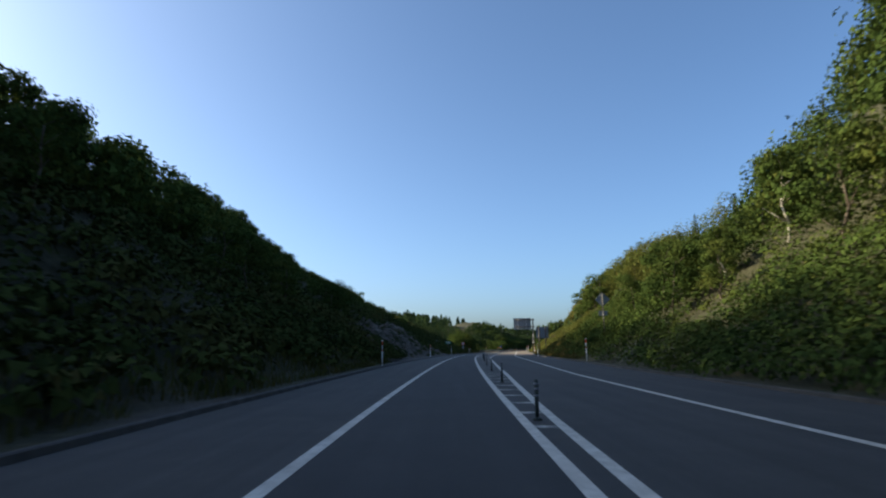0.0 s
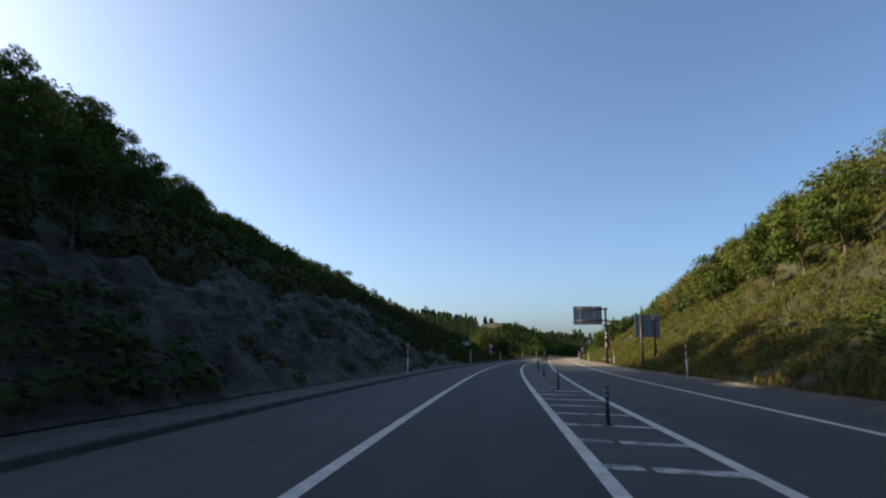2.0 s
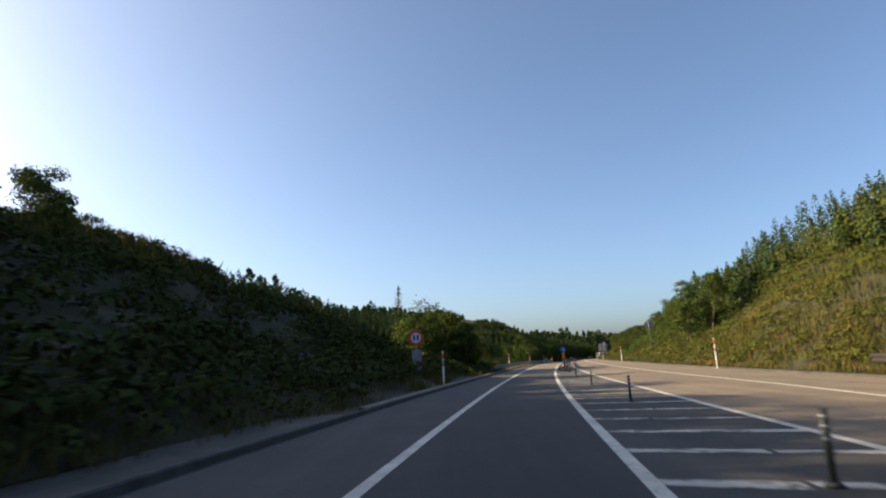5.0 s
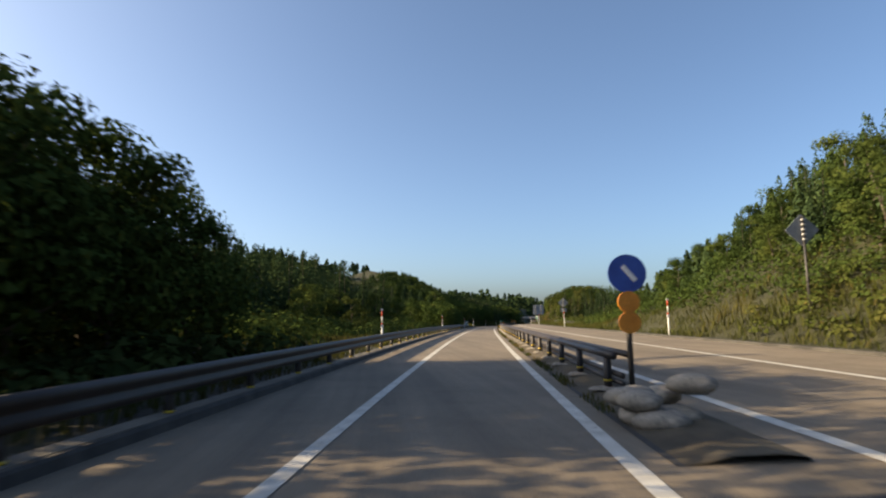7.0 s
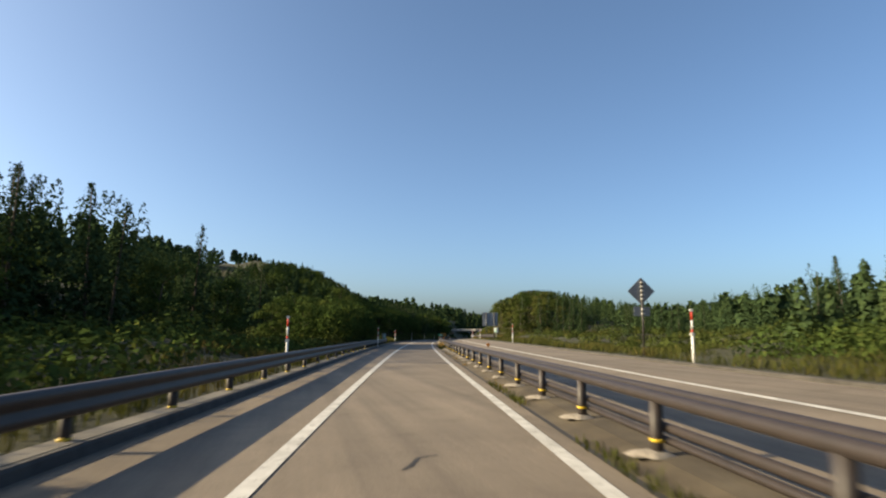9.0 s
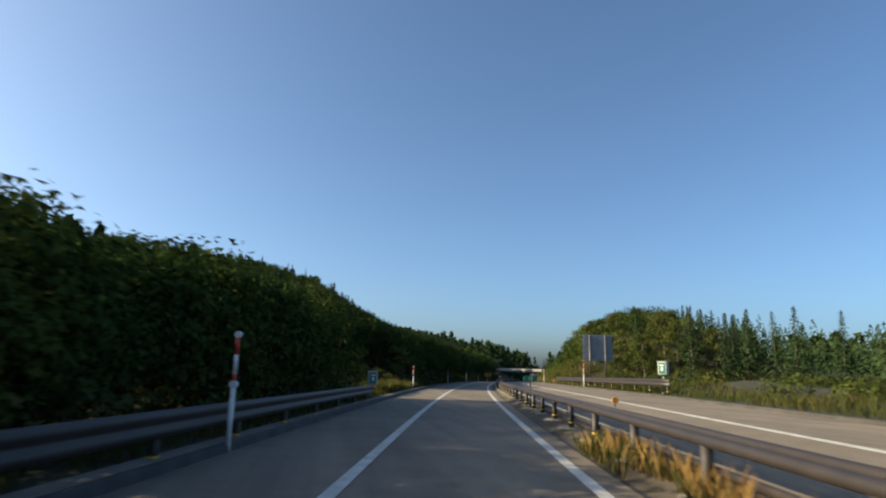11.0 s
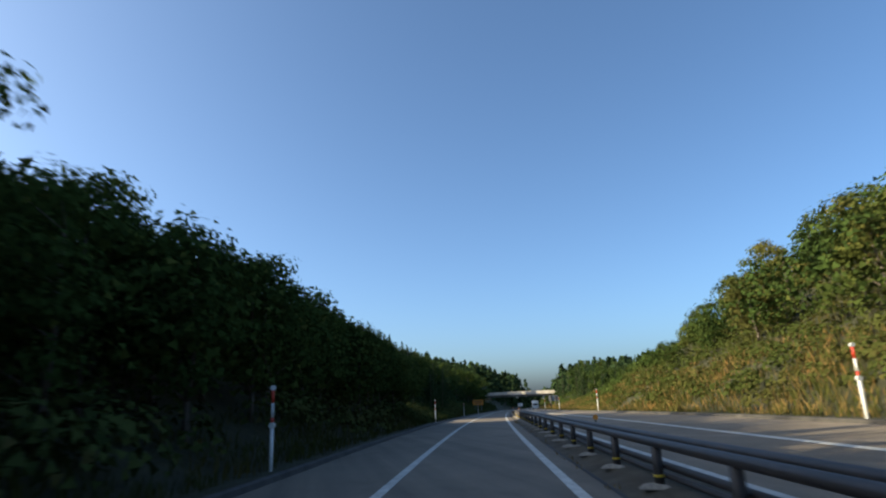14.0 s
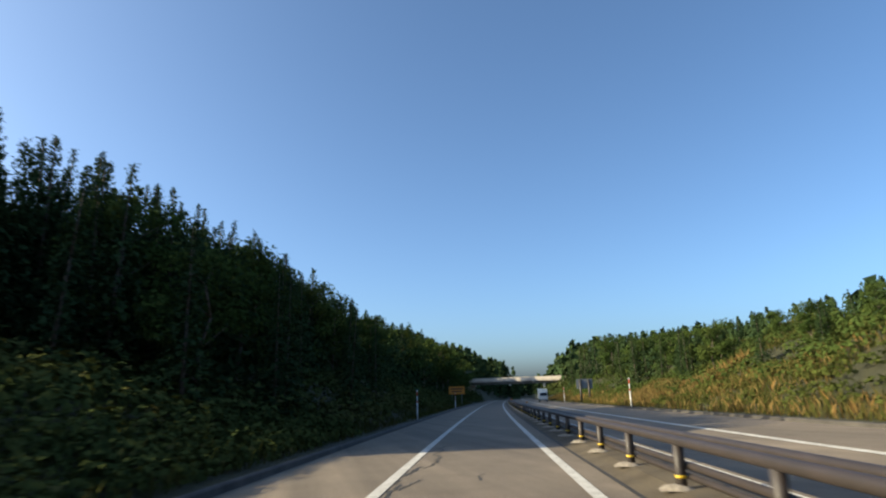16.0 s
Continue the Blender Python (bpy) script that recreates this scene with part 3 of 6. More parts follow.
tagged(new("median", sweep("median", MS, [((lambda s, a=a: MIDDLE(s) + a), z) for a, z in ((-0.22, -0.04), (-0.2, 0.006), (0.02, 0.04), (0.25, 0.085), (0.7, 0.09), (0.96, 0.05), (1.01, -0.04))], MEDIAN_MAT)),
       "raised strip of weathered concrete and soil between the lanes", "median", kind="structure")

tagged(new("drain_joint", sweep("drain_joint", MS, [(lambda s: MIDDLE(s) - 0.29, 0.007), (lambda s: MIDDLE(s) - 0.2, 0.008)], CRACK)), "dark open joint between road and median", "road joint", kind="structure")

# ---------------------------------------------------------------- guardrails
def post_mesh(r, h):
    bm = tube(bmesh.new(), (0, 0, -0.25), (0, 0, h), r, n=14)
    me = bpy.data.meshes.new("post")
    bm.to_mesh(me)
    bm.free()
    me.materials.append(RAIL)
    return me


def band_mesh(r, z0, z1, mat, name="band"):
    bm = tube(bmesh.new(), (0, 0, z0), (0, 0, z1), r, n=14)
    me = bpy.data.meshes.new(name)
    bm.to_mesh(me)
    bm.free()
    me.materials.append(mat)
    return me


def ring(d, z, r, n=10, squash=1.0):
    return [(d + r * math.cos(2 * math.pi * k / n), z + r * squash * math.sin(2 * math.pi * k / n)) for k in range(n)]


def rounded(d, z, w, h, c=0.03):
    return [(d - w / 2, z - h / 2 + c), (d - w / 2 + c, z - h / 2), (d + w / 2 - c, z - h / 2), (d + w / 2, z - h / 2 + c),
            (d + w / 2, z + h / 2 - c), (d + w / 2 - c, z + h / 2), (d - w / 2 + c, z + h / 2), (d - w / 2, z + h / 2 - c)]


def pad_mesh(seed):
    rng = np.random.default_rng(seed)
    a = np.linspace(0, 2 * math.pi, 15)[:-1]
    rr = 0.13 + 0.12 * rng.random(14)
    v = [(r * k * math.cos(t) * 1.35 - 0.08, r * k * math.sin(t) * 1.1, z + 0.012 * rng.random()) for k, z in ((1.0, -0.01), (0.7, 0.035), (0.3, 0.055)) for r, t in zip(rr, a)]
    f = [(q * 14 + i, q * 14 + (i + 1) % 14, (q + 1) * 14 + (i + 1) % 14, (q + 1) * 14 + i) for q in range(2) for i in range(14)] + [tuple(range(28, 42))]
    return from_arrays("mortar_pad", v, f, STONE, True)


PADS = [pad_mesh(k) for k in range(5)]


def guardrail(name, s0, s1, d, rails, r=0.07, h=0.8, step=3.1, base=0.0, label="", band=YELLOW, pads=False):
    """Posts on the verge or median with rails along them. rails: profiles about d = 0."""
    g = thing(name, label, "guardrail", kind="")
    f = d if callable(d) else (lambda s: np.full(np.shape(s), float(d)))
    ss = np.arange(s0, s1 + 0.01, 1.55)
    for prof in rails:
        pr = [((lambda s, a=a: f(s) + a), b + base) for a, b in prof]
        part("rail", sweep("rail", ss, pr, RAIL, True, True), None, g)
    pm, bm_, pad = post_mesh(r, h), band_mesh(r + 0.004, 0.15, 0.185, band), None
    s = s0 + 0.6
    while s < s1:
        m = stand(s, float(f(s)), base)
        p = part("post", pm, None, g, m=m)
        part("reflective_band", bm_, None, p)
        if pads:
            part("mortar_pad", PADS[int(s * 7) % len(PADS)], None, g, "pale mortar pad", m)
        s += step
    return g


PIPES = [ring(-0.02, 0.645, 0.068, 12), ring(0.25, 0.655, 0.06, 12), rounded(0.13, 0.29, 0.08, 0.105, 0.03), rounded(0.13, 0.15, 0.08, 0.085, 0.03)]
guardrail("median_guardrail", 204.665, 634, lambda s: MIDDLE(s) + 0.28, PIPES, 0.075, 0.68, 2.895, 0.09, "long dark brown steel pipe guardrail on the median", pads=True)
LEFT_RAIL = [[(0.06, 0.43), (0.12, 0.44), (0.16, 0.48), (0.16, 0.55), (0.11, 0.6), (0.11, 0.64), (0.16, 0.69), (0.16, 0.76), (0.12, 0.8), (0.06, 0.81)]]
guardrail("guardrail", 199, 326, lambda s: EDGE_L(s) - 0.32, LEFT_RAIL, 0.075, 0.74, 3.1, 0.0, "dark brown steel beam guardrail along the verge")
RIGHT_RAIL = [[(-a, b) for a, b in reversed(LEFT_RAIL[0])]]
guardrail("guardrail", 327.5, 374, lambda s: EDGE_R(s) + 0.6, RIGHT_RAIL, 0.075, 0.74, 3.1, 0.1, "dark brown steel beam guardrail beside the far shoulder")
guardrail("guardrail", 153, 169, lambda s: EDGE_R(s) + 0.9, RIGHT_RAIL, 0.075, 0.74, 3.1, 0.1, "short dark brown beam guardrail beside the far shoulder")


# ---------------------------------------------------------------- delineators
def cyl_mesh(name, r, z0, z1, mat, n=12, r1=None):
    me = bpy.data.meshes.new(name)
    bm = tube(bmesh.new(), (0, 0, z0), (0, 0, z1), r, r1, n)
    bm.to_mesh(me)
    bm.free()
    me.materials.append(mat)
    return me


def delineator(m, total=1.95, label="white delineator post topped by a red and white snow pole"):
    g = thing("delineator", label, "delineator", m, "delineators along the road")
    part("post", cyl_mesh("post", 0.045, -0.3, 1.08, WHITE), None, g)
    bm = tube(bmesh.new(), (0, -0.05, 1.04), (0, 0.05, 1.04), 0.07, n=14)
    part("reflector", bm, SILVER, g, "round reflector")
    for z0, z1, mat, text in ((1.08, 1.22, RED, "red section"), (1.22, 1.56, WHITE, "white section"), (1.56, total - 0.06, RED, "red section")):
        part("snow_pole", cyl_mesh("snow_pole", 0.036, z0, z1, mat), None, g, text)
    bm = tube(bmesh.new(), (0, -0.04, total - 0.03), (0, 0.04, total - 0.03), 0.06, n=14)
    part("cap", bm, SILVER, g, "round top reflector")
    return g


first = delineator(stand(45.5, -5.75, 0.1))
for s, d in ((-2, -6.1), (95.5, -5.75), (139.3, -5.75), (176, -4.95), (225.3, -4.95), (267.5, -4.9), (307.0, -4.2), (348.9, -5.05), (389.5, -4.9), (429.5, -4.8), (470, -4.9), (510, -4.9)):
    copy_thing(first, stand(s, d, 0.1))
for s, d in ((51, 11.1), (96, 11.7), (143.9, 14.0), (184.5, 12.5), (226.4, 10.5), (266, 10.15), (307, 10.1), (350, 10.1), (391.8, 10.2), (431.8, 10.1), (471, 10.1), (512, 10.1)):
    copy_thing(first, stand(s, d, 0.1))


# ---------------------------------------------------------------- rubber bollards on the island
def bollard(m):
    g = thing("bollard", "dark green rubber lane bollard with pale bands", "bollard", m, "bollards on the traffic island")
    part("base", cyl_mesh("base", 0.1, 0.0, 0.05, RUBBER, 14, 0.07), None, g)
    part("post", cyl_mesh("post", 0.04, 0.05, 0.78, RUBBER, 12), None, g)
    for z in (0.45, 0.58, 0.68):
        part("reflective_band", cyl_mesh("reflective_band", 0.043, z, z + 0.035, GALV, 12), None, g, "grey reflective band")
    return g


b0 = bollard(stand(11.8, 1.95, 0.008))
for s in (24, 35.5, 47, 58.5, 70.5, 82.8, 96.4, 110.3, 123.2, 135.7, 148.4, 160.3, 172, 183.5, 194):
    copy_thing(b0, stand(s, (LANE + float(ISLAND_R(s))) / 2, 0.008))

# ---------------------------------------------------------------- signs
def plate(bm, w, h, t=0.03, c=(0, 0, 0), r=0.04):
    """An upright board with rounded corners, thin along y."""
    pts = []
    for sx, sz, a0 in ((1, 1, 0), (-1, 1, 90), (-1, -1, 180), (1, -1, 270)):
        for k in range(4):
            a = radians(a0 + 30 * k)
            pts.append((c[0] + sx * (w / 2 - r) + r * math.cos(a), c[2] + sz * (h / 2 - r) + r * math.sin(a)))
    front = [bm.verts.new((x, c[1] - t / 2, z)) for x, z in pts]
    back = [bm.verts.new((x, c[1] + t / 2, z)) for x, z in pts]
    n = len(pts)
    bm.faces.new(front[::-1])
    bm.faces.new(back)
    for i in range(n):
        bm.faces.new((front[i], front[(i + 1) % n], back[(i + 1) % n], back[i]))
    bmesh.ops.recalc_face_normals(bm, faces=bm.faces)
    return bm


def bars(parent, rows, mat, y, name="lettering"):
    """Writing too small to read, as plain bars: rows of x, z, width, height."""
    for x, z, w, h in rows:
        part(name, box(bmesh.new(), (w, 0.006, h), (x, y, z)), mat, parent)


def lettering(text, size, mat, parent, x, y, z):
    cu = bpy.data.curves.new("number", "FONT")
    cu.body, cu.size, cu.align_x, cu.align_y, cu.extrude = text, size, "CENTER", "CENTER", 0.003
    tmp = bpy.data.objects.new("number", cu)
    scene.collection.objects.link(tmp)
    me = bpy.data.meshes.new_from_object(tmp.evaluated_get(bpy.context.evaluated_depsgraph_get()))
    bpy.data.objects.remove(tmp)
    me.materials.clear()
    me.materials.append(mat)
    part("number", me, None, parent, m=pose(x, y, z, 90, 0, 0))


def cantilever_sign():
    g = thing("overhead_sign", "grey back of a direction sign on a dark cantilever pole", "road sign", stand(154.5, 14.1, 0.0))
    pole = part("pole", tube(bmesh.new(), (0, 0, -0.5), (0, 0, 8.95), 0.2, 0.16, 18), DARK_POLE, g)
    part("pole_cap", tube(bmesh.new(), (0, 0, 8.95), (0, 0, 9.01), 0.175, n=18), DARK_POLE, pole)
    for z in (8.7, 6.9):
        part("arm", tube(bmesh.new(), (0.45, 0, z), (-4.6, 0, z), 0.1, 0.07, 12), DARK_POLE, g)
        part("flange", tube(bmesh.new(), (-0.55, 0, z), (-0.4, 0, z), 0.2, n=14), DARK_POLE, g)
    board = part("board", plate(bmesh.new(), 4.5, 2.95, 0.05, (-2.78, 0.28, 7.7)), GALV, g)
    for k in range(7):
        part("panel_rib", box(bmesh.new(), (4.46, 0.03, 0.05), (-2.78, 0.235, 6.4 + 0.43 * k), 0.01), GALV, board)
    for x in (-3.93, -1.73):
        part("bracket_rail", box(bmesh.new(), (0.09, 0.09, 2.85), (x, 0.19, 7.7), 0.015), SILVER, board, "bright vertical bracket rail")
    for z in (2.75, 3.0, 3.25, 4.2, 4.75):
        part("clamp", tube(bmesh.new(), (0, 0, z), (0, 0, z + 0.09), 0.215, n=18), SILVER, pole, "pale steel clamp")
    part("junction_box", box(bmesh.new(), (0.95, 0.12, 0.95), (0, 0.25, 3.0), 0.03), DARK_POLE, g, "small dark plate behind the pole")


def panel_sign(s, d, w, z0, z1, posts, label, base=0.2, panels=10, turn=0.0):
    """A board of horizontal panels on posts, seen from its back."""
    g = thing("direction_sign", label, "road sign", stand(s, d, base, turn))
    n = max(1, round(w / 1.45)) if panels else 1
    for k in range(n):
        pw = w / n
        b = part("board", plate(bmesh.new(), pw - 0.02, z1 - z0, 0.04, (-w / 2 + pw * (k + 0.5), 0.1, (z0 + z1) / 2)), GALV, g)
        for q in range(panels):
            part("panel_rib", box(bmesh.new(), (pw - 0.05, 0.03, 0.03), (-w / 2 + pw * (k + 0.5), 0.07, z0 + (q + 0.5) * (z1 - z0) / panels), 0.008), GALV, b)
    for x in posts:
        p = part("post", tube(bmesh.new(), (x, 0, -0.6), (x, 0, z1 - 0.05), 0.085 if panels else 0.12, n=12), DARK_POLE, g)
        for q in range(panels):
            part("clamp", tube(bmesh.new(), (x - 0.1, -0.05, z0 + (q + 0.5) * (z1 - z0) / max(panels, 1)), (x + 0.1, -0.05, z0 + (q + 0.5) * (z1 - z0) / max(panels, 1)), 0.032, n=8), SILVER, p, "bright clamp")
    return g


def diamond_sign(s, d, top, label, base=0.15, low=None):
    g = thing("warning_sign", label, "road sign", stand(s, d, base))
    post = part("post", tube(bmesh.new(), (0, 0, -0.5), (0, 0, top - 0.1), 0.05, n=12), DARK_POLE, g)
    b = plate(bmesh.new(), 0.95, 0.95, 0.03, (0, 0, 0), 0.06)
    bmesh.ops.transform(b, matrix=Matrix.Translation((0, 0.09, top - 0.67)) @ Matrix.Rotation(radians(45), 4, "Y"), verts=b.verts)
    part("diamond_board", b, GALV, g)
    if low:
        part("lower_plate", plate(bmesh.new(), 0.8, 0.45, 0.03, (0, 0.09, low)), GALV, g)
    zs = [top - 0.25 - 0.2 * k for k in range(5)] + ([low + 0.1, low - 0.1] if low else [])
    for z in zs:
        part("clamp", tube(bmesh.new(), (-0.08, -0.045, z), (0.08, -0.045, z), 0.03, n=8), SILVER, post, "bright clamp")


cantilever_sign()
panel_sign(120.7, 14.65, 2.5, 3.1, 5.4, (-0.65, 0.65), "grey back of a road sign on two dark posts", 0.2, 0)
panel_sign(355, 12.35, 2.9, 2.4, 4.95, (-0.75, 0.75), "ribbed grey backs of two road sign panels on posts", 0.1, 10)
panel_sign(500, 11.3, 1.9, 1.6, 2.7, (-0.5, 0.5), "small grey back of a road sign near the bridge", 0.1, 0)
diamond_sign(53, 13.2, 5.9, "grey back of a warning sign with a lower plate", 0.3, 4.0)
diamond_sign(218, 13.4, 5.0, "grey back of a diamond warning sign on a post")
diamond_sign(272.5, 10.9, 3.75, "grey back of a diamond warning sign with a lower plate", 0.1, 2.1)

PALE_INK = plain("white_lettering", (0.7, 0.7, 0.68), (0.8, 0.8, 0.78), 5.0, 0.5, bump=0.02)
DARK_INK = plain("black_lettering", (0.02, 0.02, 0.02), (0.035, 0.035, 0.035), 5.0, 0.5, bump=0.02)


def green_sign():
    g = thing("green_sign", "dark green information board with pale writing on a post", "road sign", stand(148.2, -7.5, 0.5))
    part("post", tube(bmesh.new(), (0, 0.07, -0.8), (0, 0.07, 2.9), 0.045, n=12), DARK_POLE, g)
    b = part("board", plate(bmesh.new(), 1.5, 0.66, 0.03, (0, 0, 2.55)), GREEN_BOARD, g)
    bars(b, [(-0.1, 2.65, 1.0, 0.1), (0.1, 2.45, 0.8, 0.1)], PALE_INK, -0.02)


def round_sign():
    g = thing("speed_sign", "round red-rimmed sign over narrow grey plates on a post", "road sign", stand(179, -7.2, 0.3))
    part("post", tube(bmesh.new(), (0, 0.06, -0.8), (0, 0.06, 3.2), 0.04, n=12), GALV, g)
    d = part("disc", tube(bmesh.new(), (0, -0.015, 2.78), (0, 0.015, 2.78), 0.5, n=32), RED, g, "red rim")
    part("face", tube(bmesh.new(), (0, -0.022, 2.78), (0, -0.014, 2.78), 0.33, n=32), WHITE, d, "white face")
    bars(d, [(-0.12, 2.78, 0.16, 0.36), (0.13, 2.78, 0.16, 0.36)], BLUE_BOARD, -0.028)
    for x in (-0.16, 0.17):
        part("lower_plate", plate(bmesh.new(), 0.3, 1.3, 0.02, (x, 0, 1.35)), GALV, g, "grey supplementary plate")


def island_marker():
    g = thing("island_marker", "blue arrow disc over orange discs on an island post", "road sign", stand(203.4, 2.6, 0.05))
    part("post", tube(bmesh.new(), (0, 0.05, -0.2), (0, 0.05, 2.25), 0.045, n=12), DARK_POLE, g)
    b = part("blue_disc", tube(bmesh.new(), (0, -0.015, 2.05), (0, 0.015, 2.05), 0.3, n=28), BLUE_BOARD, g)
    a = box(bmesh.new(), (0.07, 0.008, 0.3), (0.03, -0.022, 2.05), turn=Matrix.Rotation(radians(-40), 4, "Y"))
    part("arrow", a, PALE_INK, b, "white slanting arrow")
    for z in (1.6, 1.28):
        part("orange_disc", tube(bmesh.new(), (0, -0.03, z), (0, 0.01, z), 0.17, n=24), ORANGE, g)


def sandbags():
    rng = np.random.default_rng(3)
    first_bag = None
    for k in range(13):
        s, d = 202.2 + rng.uniform(-0.5, 0.6), 2.75 + rng.uniform(-0.5, 0.5)
        z = 0.1 + (0.0 if k < 8 else 0.22) + (0.2 if k > 11 else 0)
        m = stand(s, d, z, rng.uniform(0, 180))
        if first_bag is None:
            bm = bmesh.new()
            bmesh.ops.create_icosphere(bm, subdivisions=2, radius=0.32)
            for v in bm.verts:
                n = noise.noise(v.co * 3)
                v.co = Vector((v.co.x * 1.15, v.co.y * 0.75, v.co.z * 0.45)) * (1 + 0.22 * n)
            me = bpy.data.meshes.new("sandbag")
            bm.to_mesh(me)
            bm.free()
            me.materials.append(STONE)
            me.polygons.foreach_set("use_smooth", np.ones(len(me.polygons), bool))
            first_bag = tagged(new("sandbag", me), "pale lumpy sandbag piled at the island's nose", "sandbag", "sandbags at the island's nose")
            first_bag.matrix_basis = m
        else:
            copy_thing(first_bag, m)


def phone_box(s, d, front, label, base=0.1):
    g = thing("emergency_phone_box", label, "phone box", stand(s, d, base, front))
    part("post", tube(bmesh.new(), (0, 0, -0.4), (0, 0, 1.1), 0.05, n=12), GALV, g)
    c = part("cabinet", box(bmesh.new(), (0.52, 0.38, 0.74), (0, 0, 1.4), 0.06), PHONE_GREY, g)
    part("door", box(bmesh.new(), (0.36, 0.02, 0.6), (0, -0.195, 1.4), 0.008), GREEN_BOARD, c, "green front")
    bars(c, [(0, 1.56, 0.24, 0.07), (0, 1.36, 0.12, 0.2)], PALE_INK, -0.21)
    part("roof", box(bmesh.new(), (0.57, 0.44, 0.035), (0, 0, 1.775), 0.015), PHONE_GREY, c)
    part("foot", tube(bmesh.new(), (0, 0, -0.05), (0, 0, 0.1), 0.13, 0.08, 12), SILVER, g)


def km_post(s, text, small, mat, ink, label, wide):
    g = thing("distance_post", label, "distance marker", stand(s, 2.78, 0.05))
    part("post", tube(bmesh.new(), (0, 0.13, -0.1), (0, 0.13, 1.25), 0.03, n=10), DARK_POLE, g)
    b = part("board", plate(bmesh.new(), wide, 0.25, 0.02, (0, 0.08, 1.25), 0.02), mat, g)
    lettering(text, 0.2, ink, b, -0.06 if small else 0.0, 0.066, 1.25)
    if small:
        lettering(small, 0.14, ink, b, 0.12, 0.066, 1.27)


def orange_board():
    g = thing("works_board", "orange roadworks board with dark bars on two posts", "road sign", stand(527, -5.9, 0.1))
    for x in (-0.8, 0.8):
        part("post", tube(bmesh.new(), (x, 0.06, -0.4), (x, 0.06, 3.1), 0.045, n=10), GALV, g)
    b = part("board", plate(bmesh.new(), 2.6, 1.26, 0.04, (0, 0, 2.55)), ORANGE, g)
    bars(b, [(0, 2.78, 2.0, 0.18), (0, 2.35, 1.7, 0.18)], DARK_INK, -0.026)


def rail_reflector(s):
    g = thing("rail_reflector", "small orange reflector on the guardrail's top", "reflector", stand(s, 2.78, 0.05), "orange reflectors on the median rail")
    part("stalk", tube(bmesh.new(), (0, 0, 0.84), (0, 0, 0.9), 0.015, n=8), DARK_POLE, g)
    part("lens", tube(bmesh.new(), (0, -0.02, 0.95), (0, 0.02, 0.95), 0.06, n=18), ORANGE, g)
    return g


green_sign()
round_sign()
island_marker()
sandbags()
PHONE_GREY = plain("grey_enamel", (0.36, 0.37, 0.36), (0.48, 0.49, 0.47), 5.0, 0.5, bump=0.03)
phone_box(330.6, 11.1, -40, "grey emergency phone box with a green front on a post")
phone_box(329.3, -5.28, 22, "grey emergency phone box with a green front beside the guardrail", -0.31)
km_post(322.5, "12", "", GREEN_BOARD, PALE_INK, "green distance plate on the median guardrail", 0.58)
km_post(426, "12", "1", WHITE, DARK_INK, "white distance plate on the median guardrail", 0.4)
orange_board()
r0 = rail_reflector(267.5)
for s in (308, 349, 389.5, 430, 470, 510):
    copy_thing(r0, stand(s, 2.78, 0.05))


# ---------------------------------------------------------------- bridge over the road
def bridge():
    g = thing("overpass", "pale concrete road bridge with dark girders over the carriageway", "bridge", stand(606, 0, 0, -16))
    z = 4.85
    part("deck", box(bmesh.new(), (70, 7.5, 0.28), (5, 0, z + 0.84), 0.04), BRIDGE_CONC, g)
    for y in (-3.7, 3.7):
        p = part("parapet", box(bmesh.new(), (70, 0.28, 0.8), (5, y, z + 1.38), 0.04), BRIDGE_CONC, g)
        part("coping", box(bmesh.new(), (70, 0.4, 0.14), (5, y, z + 1.85), 0.03), BRIDGE_CONC, p)
    for y in (-2.6, 0, 2.6):
        part("girder", box(bmesh.new(), (29, 0.5, 0.7), (5.2, y, z + 0.35), 0.02), GIRDER, g, "dark steel girder")
    for x in (-9.2, 19.6):
        a = part("abutment", box(bmesh.new(), (2.2, 7.6, 7.5), (x + math.copysign(1.1, x), 0, z - 2.9), 0.06), BRIDGE_CONC, g)
        part("bearing_shelf", box(bmesh.new(), (0.9, 7.6, 0.5), (x - math.copysign(0.2, x), 0, z - 0.3), 0.04), BRIDGE_CONC, a)
    part("pier", tube(bmesh.new(), (14.2, -2.6, -0.5), (14.2, -2.6, z), 0.35, n=16), BRIDGE_CONC, g)
    part("hanging_sign", plate(bmesh.new(), 0.5, 0.4, 0.03, (4.2, -3.0, z - 0.25)), WHITE, g)


bridge()


